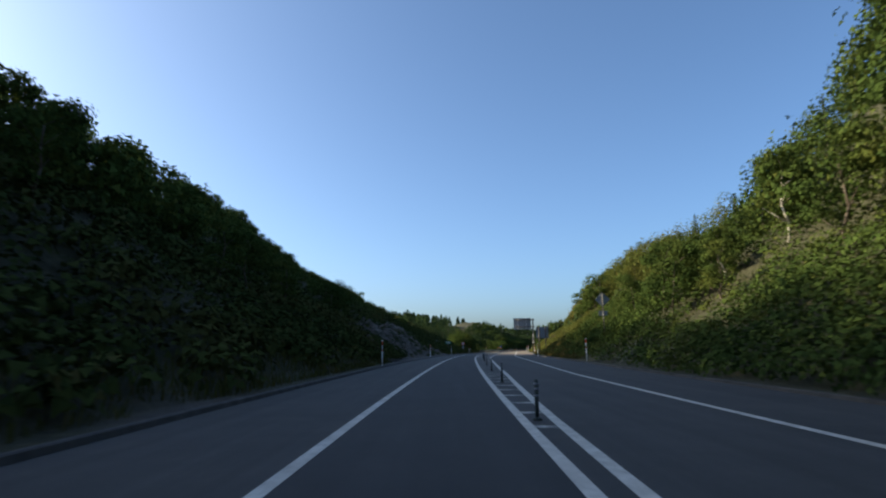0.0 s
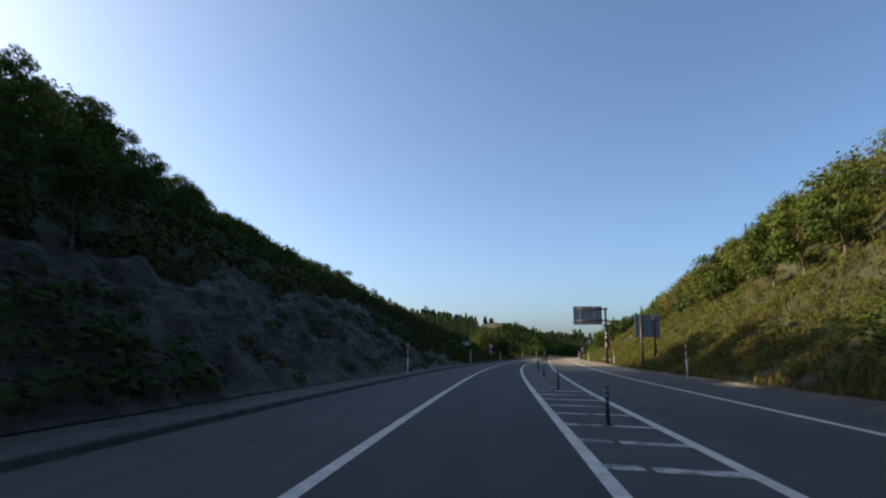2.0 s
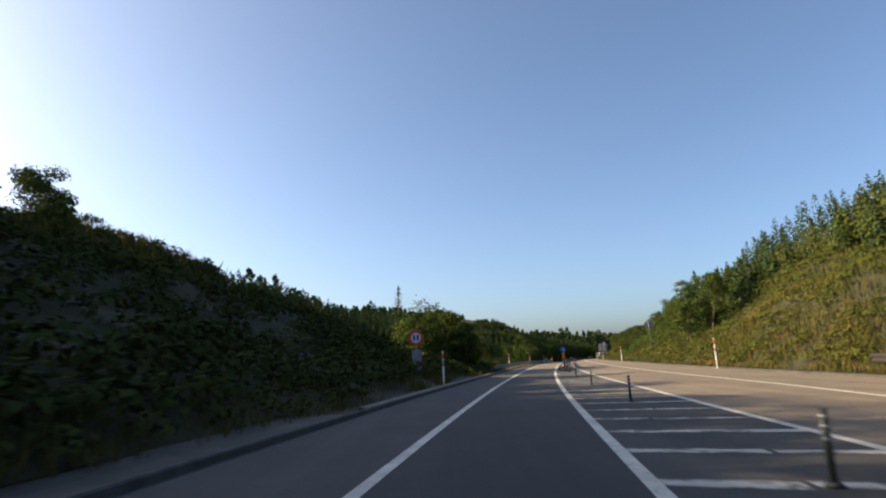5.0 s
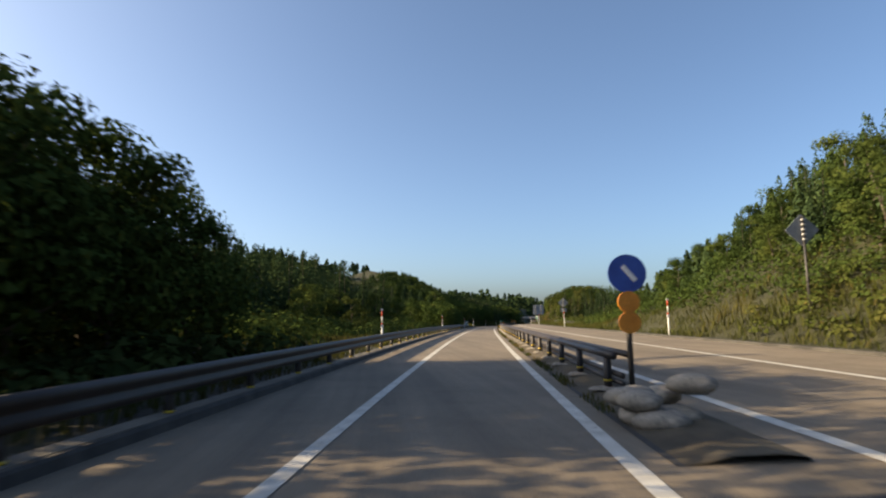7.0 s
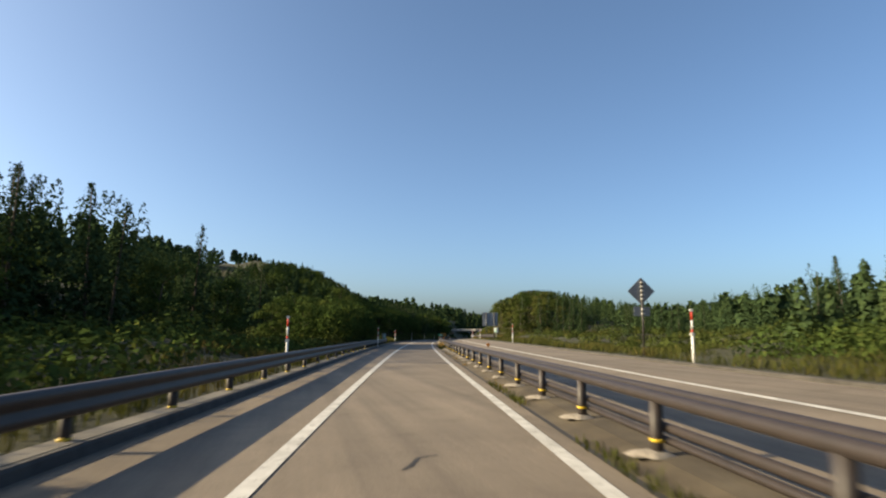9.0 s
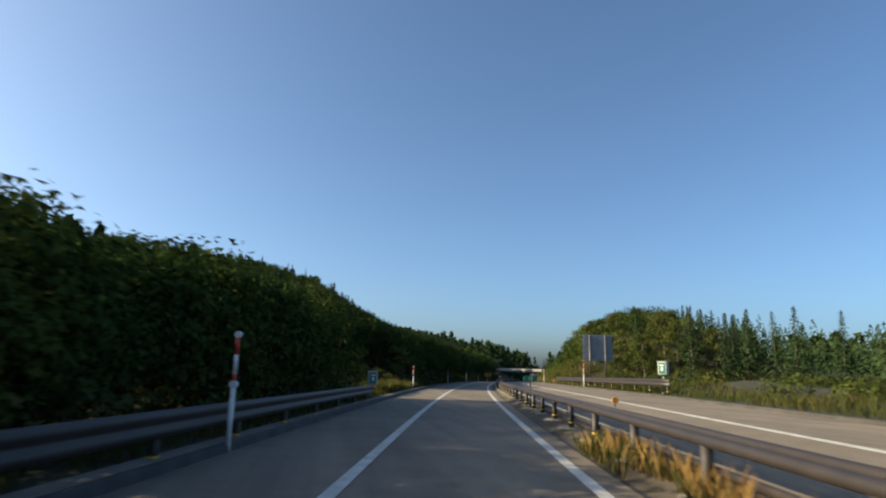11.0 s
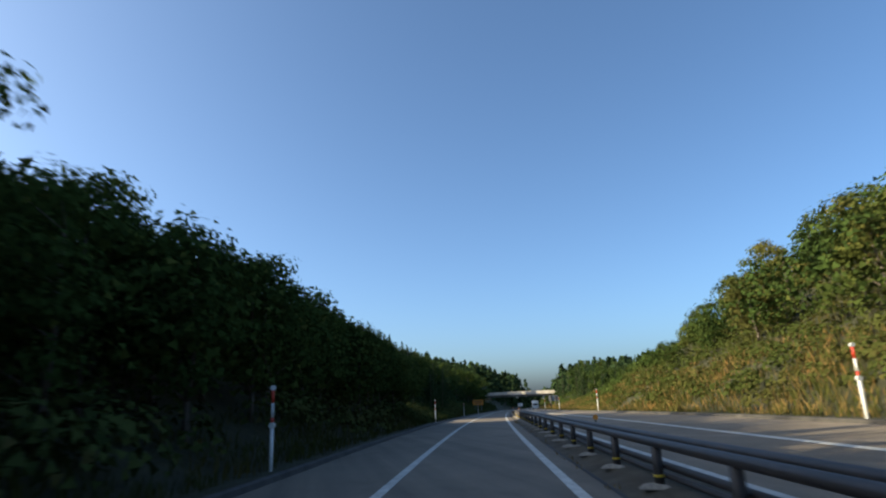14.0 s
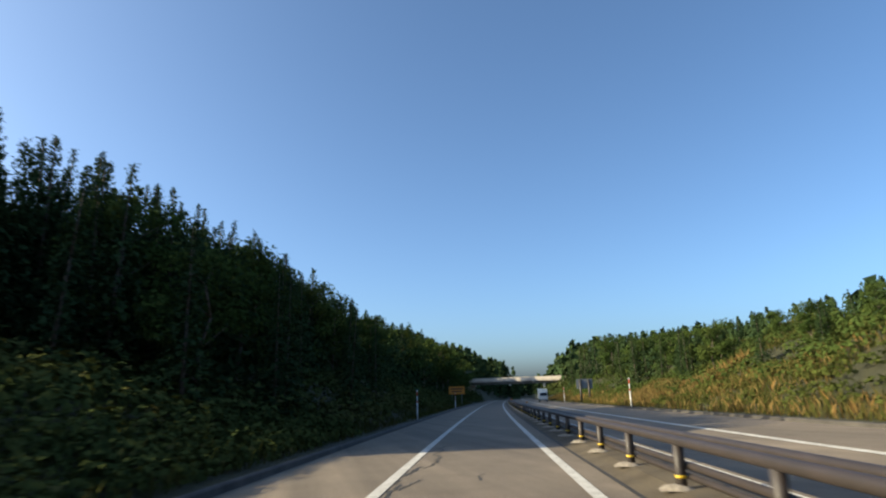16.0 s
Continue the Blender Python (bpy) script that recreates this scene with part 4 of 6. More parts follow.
def truck():
    g = thing("small_truck", "small white box truck on the opposite lane", "truck", stand(531, 8.5, 0.0, 180) @ Matrix.Scale(0.8, 4))
    part("cargo_box", box(bmesh.new(), (1.9, 3.2, 1.9), (0, -0.9, 1.75), 0.05), WHITE, g)
    cab = bmesh.new()
    vs = [cab.verts.new(p) for p in ((-0.85, 0.8, 0.55), (0.85, 0.8, 0.55), (0.85, 2.3, 0.55), (-0.85, 2.3, 0.55), (-0.8, 0.8, 2.0), (0.8, 0.8, 2.0), (0.8, 1.75, 2.0), (-0.8, 1.75, 2.0), (0.85, 2.28, 1.2), (-0.85, 2.28, 1.2))]
    for f in ((3, 2, 1, 0), (4, 5, 6, 7), (0, 1, 5, 4), (2, 3, 9, 8), (8, 9, 7, 6), (1, 2, 8, 6, 5), (3, 0, 4, 7, 9)):
        cab.faces.new([vs[i] for i in f])
    bmesh.ops.recalc_face_normals(cab, faces=cab.faces)
    c = part("cab", cab, WHITE, g)
    ws = bmesh.new()
    ws.faces.new([ws.verts.new(p) for p in ((-0.74, 2.27, 1.27), (0.74, 2.27, 1.27), (0.7, 1.83, 1.93), (-0.7, 1.83, 1.93))])
    bmesh.ops.translate(ws, verts=ws.verts, vec=(0, 0.02, 0.01))
    part("windscreen", ws, GLASS_DARK, c)
    for x in (-0.6, 0.6):
        part("headlight", tube(bmesh.new(), (x, 2.28, 0.85), (x, 2.33, 0.85), 0.11, n=14), SILVER, c)
    part("bumper", box(bmesh.new(), (1.7, 0.12, 0.22), (0, 2.36, 0.5), 0.03), GALV, g)
    for x in (-0.78, 0.78):
        for y in (-1.7, 1.7):
            w = part("wheel", tube(bmesh.new(), (x - 0.1, y, 0.36), (x + 0.1, y, 0.36), 0.36, n=20), RUBBER, g)
            part("rim", tube(bmesh.new(), (x - 0.11, y, 0.36), (x + 0.11, y, 0.36), 0.2, n=16), GALV, w)


GLASS_DARK = plain("dark_window_glass", (0.01, 0.012, 0.014), (0.02, 0.022, 0.025), 2.0, 0.08, bump=0.0)
truck()


# ---------------------------------------------------------------- cracks in the old surface
def crack(s0, d0, s1, d1, rng, w=0.045, wander=0.4):
    n = max(6, int(math.hypot(s1 - s0, d1 - d0) / 0.16))
    t = np.linspace(0, 1, n)
    ss = s0 + (s1 - s0) * t + np.cumsum(rng.normal(0, wander * 0.12, n)) + rng.normal(0, 0.03, n)
    dd = d0 + (d1 - d0) * t + np.cumsum(rng.normal(0, wander * 0.12, n)) + rng.normal(0, 0.03, n)
    a = at(ss, dd, 0.005)
    g = np.gradient(a, axis=0)
    g /= np.linalg.norm(g, axis=1, keepdims=True)
    side = np.stack([-g[:, 1], g[:, 0], np.zeros(n)], -1) * (w * rng.uniform(0.25, 1.0, n))[:, None]
    me = from_arrays("crack", np.concatenate([a - side, a + side]), [(i, i + 1, n + i + 1, n + i) for i in range(n - 1)], CRACK)
    tagged(new("crack", me), "dark crack in the worn asphalt", "crack", "cracks in the road", "structure")


def cracks():
    rng = np.random.default_rng(5)
    for s0, d0, s1, d1 in ((215.5, -2.3, 215.6, 1.6), (215.6, 0.7, 214.7, 1.0), (222.5, 0.2, 221.8, 0.55), (226, -0.1, 225.2, 0.5), (233.5, -1.6, 237, -1.0), (235, -1.5, 235.2, 1.2),
                           (240, -0.9, 239.3, -0.3), (243.8, -0.5, 243.6, 0.3), (246.5, 0.4, 245.2, 0.2), (248.6, -1.1, 247.9, -1.0), (249.5, 0.1, 248.7, 0.5), (251.5, -0.2, 252.4, 0.1), (299, 0.7, 302, 0.9), (303, 0.9, 302, 1.4),
                           (334, -0.6, 338, -0.2), (336.5, 0.2, 338.6, 0.4), (344.8, 0.33, 345.9, 0.36),
                           (358, -1.2, 366, -1.0), (360, -0.2, 362, 0.5), (362, 0.5, 362.4, 1.3), (359, -1.0, 359.3, 0.6), (436, -1.3, 441, -1.1), (439, -0.1, 440, 0.1), (441, -1.2, 447, -1.0), (152, 6.0, 156, 8.6), (154, 5.4, 154.6, 8.0), (149, 7.0, 158, 7.4), (122, 2.4, 120.5, 4.4)):
        crack(s0, d0, s1, d1, rng)
    # a branched patch where the surface breaks up
    for s0, d0, s1, d1 in ((352.4, 0.3, 353.6, 0.22), (353.6, 0.22, 354.25, 0.4), (354.25, 0.4, 355, 0.28), (353.2, 0.36, 352.2, 0.6), (353.9, 0.48, 354.4, 0.86), (354.4, 0.86, 354.45, 1.15), (354.3, 0.8, 353.9, 1.1), (355.4, 0.9, 356.4, 0.86),
                           (359, -1.05, 356.2, -1.07), (356.2, -1.07, 354.5, -1.17), (354.5, -1.17, 353.45, -1.2), (353.9, -1.15, 353.3, -0.9), (353.45, -1.18, 352.6, -0.95), (354.6, -1.1, 353.9, -0.98), (353.3, -0.9, 352.2, -1.0)):
        crack(s0, d0, s1, d1, rng, 0.036, 0.22)
    # a jagged crack beside the lane's line
    way = ((340.4, -1.1), (341.0, -1.26), (341.3, -1.14), (341.7, -1.32), (342.6, -1.36), (342.9, -1.2), (343.3, -1.2), (343.6, -1.02), (344.4, -1.1), (345.0, -1.02), (345.5, -1.16), (346.2, -1.08), (346.6, -1.28), (347.4, -1.14), (348.4, -1.2), (349.3, -1.05), (351.2, -1.1))
    for (s0, d0), (s1, d1) in zip(way, way[1:]):
        crack(s0, d0, s1, d1, rng, 0.032, 0.1)
    for s0, d0, s1, d1 in ((345.0, -1.02, 346.0, -0.95), (346.2, -1.08, 346.9, -0.9), (346.6, -1.28, 347.6, -1.33), (341.9, -1.0, 342.3, -0.92), (347.4, -1.14, 348.6, -0.98), (350, -0.85, 351.3, -0.8), (438.0, -1.35, 439.4, -1.2), (440.1, -1.45, 441.4, -1.3)):
        crack(s0, d0, s1, d1, rng, 0.03, 0.12)


cracks()


# ---------------------------------------------------------------- bare rock of the first cutting
def rock_face():
    ss, uu = np.arange(50, 164, 0.36), np.arange(1.25, 16.5, 0.3)
    s, u = np.meshgrid(ss, uu, indexing="ij")
    d = EDGE_L(s) - u
    b = bare(s, d)
    z = height(s, d)
    lumps = (cheap_noise(s / 2.7 + u / 4, u / 1.1, 21) - 0.5) * 0.9 + (cheap_noise(s / 0.9, u / 0.7, 22) - 0.5) * 0.8 + (cheap_noise(s / 0.5, u / 0.5, 24) - 0.5) * 0.55 - np.abs(cheap_noise(s / 3.3 + u / 2, u / 1.6 - s / 9, 25) - 0.5) * 1.6 + 0.4 + (cheap_noise(s / 6 - u / 2.5, u / 2.2, 23) - 0.4) * 0.9
    z = z + np.where(b > 0.05, 0.12 + b * lumps * smooth01(u, 1.2, 3.2), -1.3)
    v = at(s.ravel(), d.ravel(), z.ravel())
    n, k = s.shape
    idx = np.arange(n * k).reshape(n, k)
    f = np.stack([idx[:-1, :-1], idx[:-1, 1:], idx[1:, 1:], idx[1:, :-1]], -1).reshape(-1, 4)
    me = from_arrays("rock_face", v, f, ROCK)
    tagged(new("rock_face", me), "bare grey weathered rock of the cut slope", "rock", kind="structure")


def rock_material():
    m, nt, b = material("grey_rock", 0.95)
    bed = noise_tex(nt, 1.1, 8.0, 0.7, "Object", (0.45, 0.45, 1.6))
    c = ramp(nt, bed, [(0.3, (0.034, 0.029, 0.023)), (0.48, (0.09, 0.077, 0.062)), (0.6, (0.16, 0.14, 0.115)), (0.74, (0.3, 0.27, 0.23))])
    crumb = ramp(nt, noise_tex(nt, 6.5, 5.0, 0.7), [(0.32, (0.45, 0.45, 0.45)), (0.7, (1.45, 1.42, 1.38))])
    c = mixed(nt, 1.0, c, crumb, "MULTIPLY")
    moss = ramp(nt, noise_tex(nt, 0.5, 6.0, 0.7), [(0.5, (0, 0, 0)), (0.6, (0.85, 0.85, 0.85))])
    c = mixed(nt, moss, c, (0.03, 0.036, 0.016))
    nt.links.new(c, b.inputs["Base Color"])
    bumped(nt, b, noise_tex(nt, 1.7, 9.0, 0.75, "Object", (0.6, 0.6, 1.5)), 1.0, 0.6)
    return m


ROCK = rock_material()
rock_face()

# ---------------------------------------------------------------- plants
def leaf_mesh(name, centre, normal, size, mat, rng, narrow=0.55):
    """One mesh of pointed leaves at the given places, facing their normals."""
    n = len(centre)
    ref = rng.normal(size=(n, 3))
    normal = normal / np.linalg.norm(normal, axis=1, keepdims=True)
    a = np.cross(normal, ref)
    a /= np.linalg.norm(a, axis=1, keepdims=True) + 1e-9
    b = np.cross(normal, a)
    size = np.broadcast_to(size, (n,))[:, None]
    bend = normal * size * 0.2
    v = np.stack([centre + a * size - bend, centre - a * size * 0.7 + b * size * 1.5 * narrow, centre - a * size * 0.7 - b * size * 1.5 * narrow], 1).reshape(-1, 3)
    me = bpy.data.meshes.new(name)
    me.vertices.add(3 * n)
    me.vertices.foreach_set("co", v.astype(np.float32).ravel())
    me.loops.add(3 * n)
    me.loops.foreach_set("vertex_index", np.arange(3 * n, dtype=np.int32))
    me.polygons.add(n)
    me.polygons.foreach_set("loop_start", np.arange(0, 3 * n, 3, dtype=np.int32))
    me.update(calc_edges=True)
    me.materials.append(mat)
    return me


def sphere_dirs(n, rng, low=-0.2):
    z = rng.uniform(low, 1, n)
    t = rng.uniform(0, 2 * math.pi, n)
    r = np.sqrt(np.maximum(1 - z * z, 0))
    return np.stack([r * np.cos(t), r * np.sin(t), z], -1)


def limb_mesh(name, limbs, mat, n=5):
    bm = bmesh.new()
    for a, b, r0, r1 in limbs:
        tube(bm, a, b, r0, r1, n)
    me = bpy.data.meshes.new(name)
    bm.to_mesh(me)
    bm.free()
    me.materials.append(mat)
    return me


def broadleaf_meshes(seed, h=8.0, leaves=95, clumps=15, wide=0.3, mat=None, bark=None, airy=1.0):
    rng = np.random.default_rng(seed)
    limbs, prev, r = [], Vector((0, 0, -0.4)), 0.02 * h
    tips = []
    for k in range(4):
        nxt = Vector((rng.normal(0, 0.02 * h), rng.normal(0, 0.02 * h), h * (0.2 + 0.19 * k)))
        limbs.append((prev, nxt, r, r * 0.78))
        prev, r = nxt, r * 0.78
        for _ in range(2):
            t = rng.uniform(0, 2 * math.pi)
            q = nxt + Vector((math.cos(t), math.sin(t), 0.75)) * h * rng.uniform(0.12, 0.24)
            limbs.append((nxt, q, r * 0.5, r * 0.16))
            tips.append(q)
    C, N = [], []
    for k in range(clumps):
        if k < len(tips):
            c = np.array(tips[k])
        else:
            z = rng.uniform(0.32, 0.98)
            t, rad = rng.uniform(0, 2 * math.pi), wide * h * math.sqrt(max(0.05, 1 - ((z - 0.58) / 0.45) ** 2)) * rng.uniform(0.5, 1.0)
            c = np.array([rad * math.cos(t), rad * math.sin(t), z * h])
        rr = h * rng.uniform(0.1, 0.17)
        d = sphere_dirs(leaves, rng, -0.55)
        C.append(c + d * rr * rng.uniform(0.55, 1.12, (leaves, 1)) * np.array([1.15, 1.15, 0.8]))
        N.append(d + rng.normal(0, 0.3, (leaves, 3)) + np.array([0, 0, 0.35]))
    C, N = np.concatenate(C), np.concatenate(N)
    size = rng.uniform(0.018, 0.034, len(C)) * h * airy
    inner = np.repeat(C.reshape(clumps, leaves, 3).mean(1), 26, 0) + rng.normal(0, 0.035 * h, (26 * clumps, 3))
    C, N, size = np.concatenate([C, inner]), np.concatenate([N, rng.normal(0, 1, inner.shape)]), np.concatenate([size, rng.uniform(0.014, 0.024, len(inner)) * h])
    crown = leaf_mesh("crown", C, N, size, mat or BROADLEAF, rng)
    return limb_mesh("trunk", limbs, bark or BARK), crown


def conifer_meshes(seed, h=12.0, mat=None):
    rng = np.random.default_rng(seed)
    limbs = [((0, 0, -0.5), (0, 0, h * 0.55), 0.014 * h, 0.008 * h), ((0, 0, h * 0.55), (0, 0, h * 0.98), 0.008 * h, 0.002 * h)]
    C, N = [], []
    z = 0.1 * h
    while z < h * 0.985:
        f = z / h
        reach = h * (0.215 * (1 - f) ** 0.95 + 0.006) * rng.uniform(0.8, 1.15)
        nb = 7 if f < 0.7 else 5
        t0 = rng.uniform(0, 6.28)
        for k in range(nb):
            t = t0 + 2 * math.pi * k / nb + rng.normal(0, 0.25)
            ln = reach * rng.uniform(0.65, 1.15)
            m = max(5, int(ln / 0.18) + 1)
            q = np.linspace(0.3, 1.0, m)
            jit = rng.normal(0, 0.1, (m, 3))
            c = np.stack([q * ln * math.cos(t), q * ln * math.sin(t), z + ln * (0.25 * q - 0.42 * q * q)], -1) + jit
            C.append(c)
            N.append(np.tile([0.45 * math.cos(t), 0.45 * math.sin(t), 0.8], (m, 1)) + rng.normal(0, 0.4, (m, 3)))
        z += h * 0.034 * (1.05 - 0.45 * f)
    C, N = np.concatenate(C), np.concatenate(N)
    size = rng.uniform(0.14, 0.27, len(C)) * (h / 12) * np.clip(1.25 - 0.75 * C[:, 2] / h, 0.4, 1)
    return limb_mesh("trunk", limbs, BARK), leaf_mesh("crown", C, N, size, mat or CONIFER, rng, 0.42)


def tree_kind(name, meshes, label, category="tree", group=""):
    g = thing(name, label, category, pose(0, 0, -500), group)
    part("trunk", meshes[0], None, g)
    part("crown", meshes[1], None, g)
    return g


PLACED = set()


def top_of(s, d):
    """How high a plant may reach at s, d and still stay under the wood's outline."""
    top = rise(s, d) * np.where(d < 0, 1.01 - 0.04 * smooth01(s, 190, 210) - 0.05 * smooth01(s, 335, 365), 0.98 + 0.12 * smooth01(s, 215, 230) * (1 - smooth01(s, 268, 280)))
    top = np.where((d < 0) & (s > 296) & (s < 332), np.minimum(top, np.maximum(3.0 + 0.235 * (s - 303.2), 3.4) * np.where(-d > 7.4 + 0.745 * (s - 306), 1.3, 1.0)), top)
    q = d / np.maximum(s, 1.0)
    bend = 1.44 + np.hypot(s, d) * np.interp(q, (0.2, 0.24, 0.31, 0.33, 0.465, 0.5, 0.545, 0.6, 0.68, 0.73, 0.77, 1.0, 3.0), (0.06, 0.072, 0.127, 0.172, 0.18, 0.232, 0.28, 0.32, 0.37, 0.44, 0.5, 0.75, 1.6))
    top = np.where((d > 0) & (s > 8) & (s < 80) & (q > 0.23), np.minimum(top, bend), top)
    return np.where(clearing(s, d, 0.8), np.minimum(top, 0.405 * (np.abs(d) - 3.9)), top)


def place_kinds(kinds, spots, rng, scale=(0.8, 1.2), tall=8.9, fill=0.85, roof=top_of):
    """Stands trees at rows of s, d; the first of each kind is the kind itself."""
    for s, d in spots:
        z = float(height(s, d)) - 0.1
        x, y, zz = at(s, d, z)
        k = (float(roof(s, d)) - z) / tall * rng.uniform(fill, 1.03)
        if k < scale[0]:
            continue
        k = min(k, scale[1] * rng.uniform(0.85, 1.0))
        g = kinds[int(rng.integers(len(kinds)))]
        m = pose(x, y, zz, rng.normal(0, 2), rng.normal(0, 2), rng.uniform(0, 360))
        if g.name in PLACED:
            o = copy_thing(g, m)
        else:
            o = g
            o.matrix_basis = m
            PLACED.add(g.name)
        o.scale = (k * rng.uniform(0.9, 1.1), k * rng.uniform(0.9, 1.1), k)


def joined_conifers(label, spots, rng, scale=(0.8, 1.2), tall=12.0, fill=0.85, roof=top_of):
    """A stand of conifers too many to count, as one object."""
    V = []
    crowns = []
    for g in CEDARS:
        me = [o for o in g.children if o.name.startswith("crown")][0].data
        co = np.zeros(3 * len(me.vertices), np.float32)
        me.vertices.foreach_get("co", co)
        crowns.append(co.reshape(-1, 3))
    for s, d in spots:
        z = float(height(s, d)) - 0.1
        k = (float(roof(s, d)) - z) / tall * rng.uniform(fill, 1.03)
        if k < scale[0]:
            continue
        k = min(k, scale[1] * rng.uniform(0.85, 1.0))
        a = rng.uniform(0, 6.28)
        turn = np.array([[math.cos(a), -math.sin(a), 0], [math.sin(a), math.cos(a), 0], [0, 0, 1]])
        V.append(crowns[int(rng.integers(len(crowns)))] @ turn.T * k + np.array(at(s, d, z)))
    v = np.concatenate(V)
    me = from_arrays("conifer_stand", v, np.arange(len(v)).reshape(-1, 3), CONIFER)
    return tagged(new("conifer_stand", me), label, "woods", kind="stuff")


def scatter(rng, n, s0, s1, u0, u1, side, gap=2.5, keep=None):
    """Spots u metres outside the carriageway's edge, no nearer to each other than gap."""
    got = []
    for _ in range(n * 12):
        if len(got) >= n:
            break
        s, u = rng.uniform(s0, s1), rng.uniform(u0, u1)
        d = float(EDGE_L(s)) - u if side < 0 else float(EDGE_R(s)) + u
        if keep is not None and not keep(s, u):
            continue
        if all((s - a) ** 2 + (d - b) ** 2 > gap * gap for a, b in got):
            got.append((s, d))
    return got


def thicket(name, label, spots, rng, mat, radius=(0.7, 1.5), leaves=70, leaf=(0.16, 0.3), tall=0.85, category="shrubs"):
    """Joined bushes: leaves in uneven mounds on the ground, as one object."""
    sp = np.array(spots)
    n = len(sp)
    base = at(sp[:, 0], sp[:, 1], height(sp[:, 0], sp[:, 1]))
    r = rng.uniform(*radius, n)
    low = np.maximum((0.41 * (np.abs(sp[:, 1]) - 3.8) - height(sp[:, 0], sp[:, 1])) / (1.1 * tall), 0.3)
    r = np.where(clearing(sp[:, 0], sp[:, 1], 0.5), np.minimum(r, low), r)
    k = np.maximum((1.35 * leaves * (r / np.mean(radius)) ** 1.6).astype(int), 16)
    who = np.repeat(np.arange(n), k)
    m = len(who)
    d = sphere_dirs(m, rng, -0.05)
    lump = 0.78 + 0.34 * cheap_noise(d[:, 0] * 2.2 + who * 3.7, d[:, 1] * 2.2 + d[:, 2] * 1.7, 9)
    rad = r[who] * lump * rng.uniform(0.82, 1.12, m)
    c = base[who] + d * rad[:, None] * np.array([1, 1, tall]) + np.array([0, 0, 0.1])
    nn = d + rng.normal(0, 0.28, (m, 3)) + np.array([0, 0, 0.3])
    me = leaf_mesh(name, c, nn, rng.uniform(*leaf, m) * 0.72, mat, rng)
    return tagged(new(name, me), label, category, kind="stuff")


def grass_patch(name, label, rng, n, s0, s1, u0, u1, side, mat, h=(0.35, 0.9), wide=0.03, keep=None, category="grass", on=None):
    s = rng.uniform(s0, s1, n)
    u = rng.uniform(u0, u1, n)
    w = cheap_noise(s / 2.3, u / 1.3, 4)
    ok = w > 0.22
    if keep is not None:
        ok &= keep(s, u)
    s, u, w = s[ok], u[ok], w[ok]
    n = len(s)
    d = u if on is not None else EDGE_L(s) - u if side < 0 else EDGE_R(s) + u
    p = at(s, d, height(s, d) - 0.05 if on is None else np.full(n, on))
    hh = rng.uniform(*h, n) * (0.55 + 0.75 * w)
    t = rng.uniform(0, 2 * math.pi, n)
    lean = np.stack([np.cos(t), np.sin(t), np.zeros(n)], -1) * (hh * rng.uniform(0.05, 0.45, n))[:, None]
    side_v = np.stack([-np.sin(t), np.cos(t), np.zeros(n)], -1) * wide
    up = np.stack([np.zeros(n), np.zeros(n), hh], -1)
    v = np.stack([p - side_v, p + side_v, p + lean * 0.35 + up * 0.6 + side_v * 0.8, p + lean + up], 1).reshape(-1, 3)
    me = bpy.data.meshes.new(name)
    me.vertices.add(4 * n)
    me.vertices.foreach_set("co", v.astype(np.float32).ravel())
    me.loops.add(4 * n)
    me.loops.foreach_set("vertex_index", np.arange(4 * n, dtype=np.int32))
    me.polygons.add(n)
    me.polygons.foreach_set("loop_start", np.arange(0, 4 * n, 4, dtype=np.int32))
    me.update(calc_edges=True)
    me.materials.append(mat)
    return tagged(new(name, me), label, category, kind="stuff")


RNG = np.random.default_rng(7)
NEAR_LEAFY = [tree_kind("broadleaf_tree", broadleaf_meshes(k, 8.0, 165, 17, airy=0.6), "dense green broadleaf tree on the wooded slope", "tree", "broadleaf trees of the hillsides") for k in range(4)]
LEAFY = [tree_kind("broadleaf_tree", broadleaf_meshes(10 + k, 8.0, 115, 16, airy=0.78), "dense green broadleaf tree on the wooded slope", "tree", "broadleaf trees of the hillsides") for k in range(4)]
CEDARS = [tree_kind("conifer_tree", conifer_meshes(20 + k, 12.0), "dark green pointed conifer in the plantation", "tree", "conifers of the plantations") for k in range(5)]
SMALL = [tree_kind("small_tree", broadleaf_meshes(40 + k, 5.0, 120, 13, 0.34, SHRUB, airy=0.75), "small bright green leafy tree on the cut slope", "tree", "small trees of the cut slopes") for k in range(4)]
THIN = [tree_kind("slender_tree", broadleaf_meshes(60 + k, 9.0, 150, 14, 0.2, BROADLEAF, PALE_BARK, 0.68), "slender tree with a pale trunk and airy crown", "tree", "slender trees on the ridges") for k in range(2)]


def over_rock(s, u):
    return float(bare(s, float(EDGE_L(s)) - u)) < 0.3


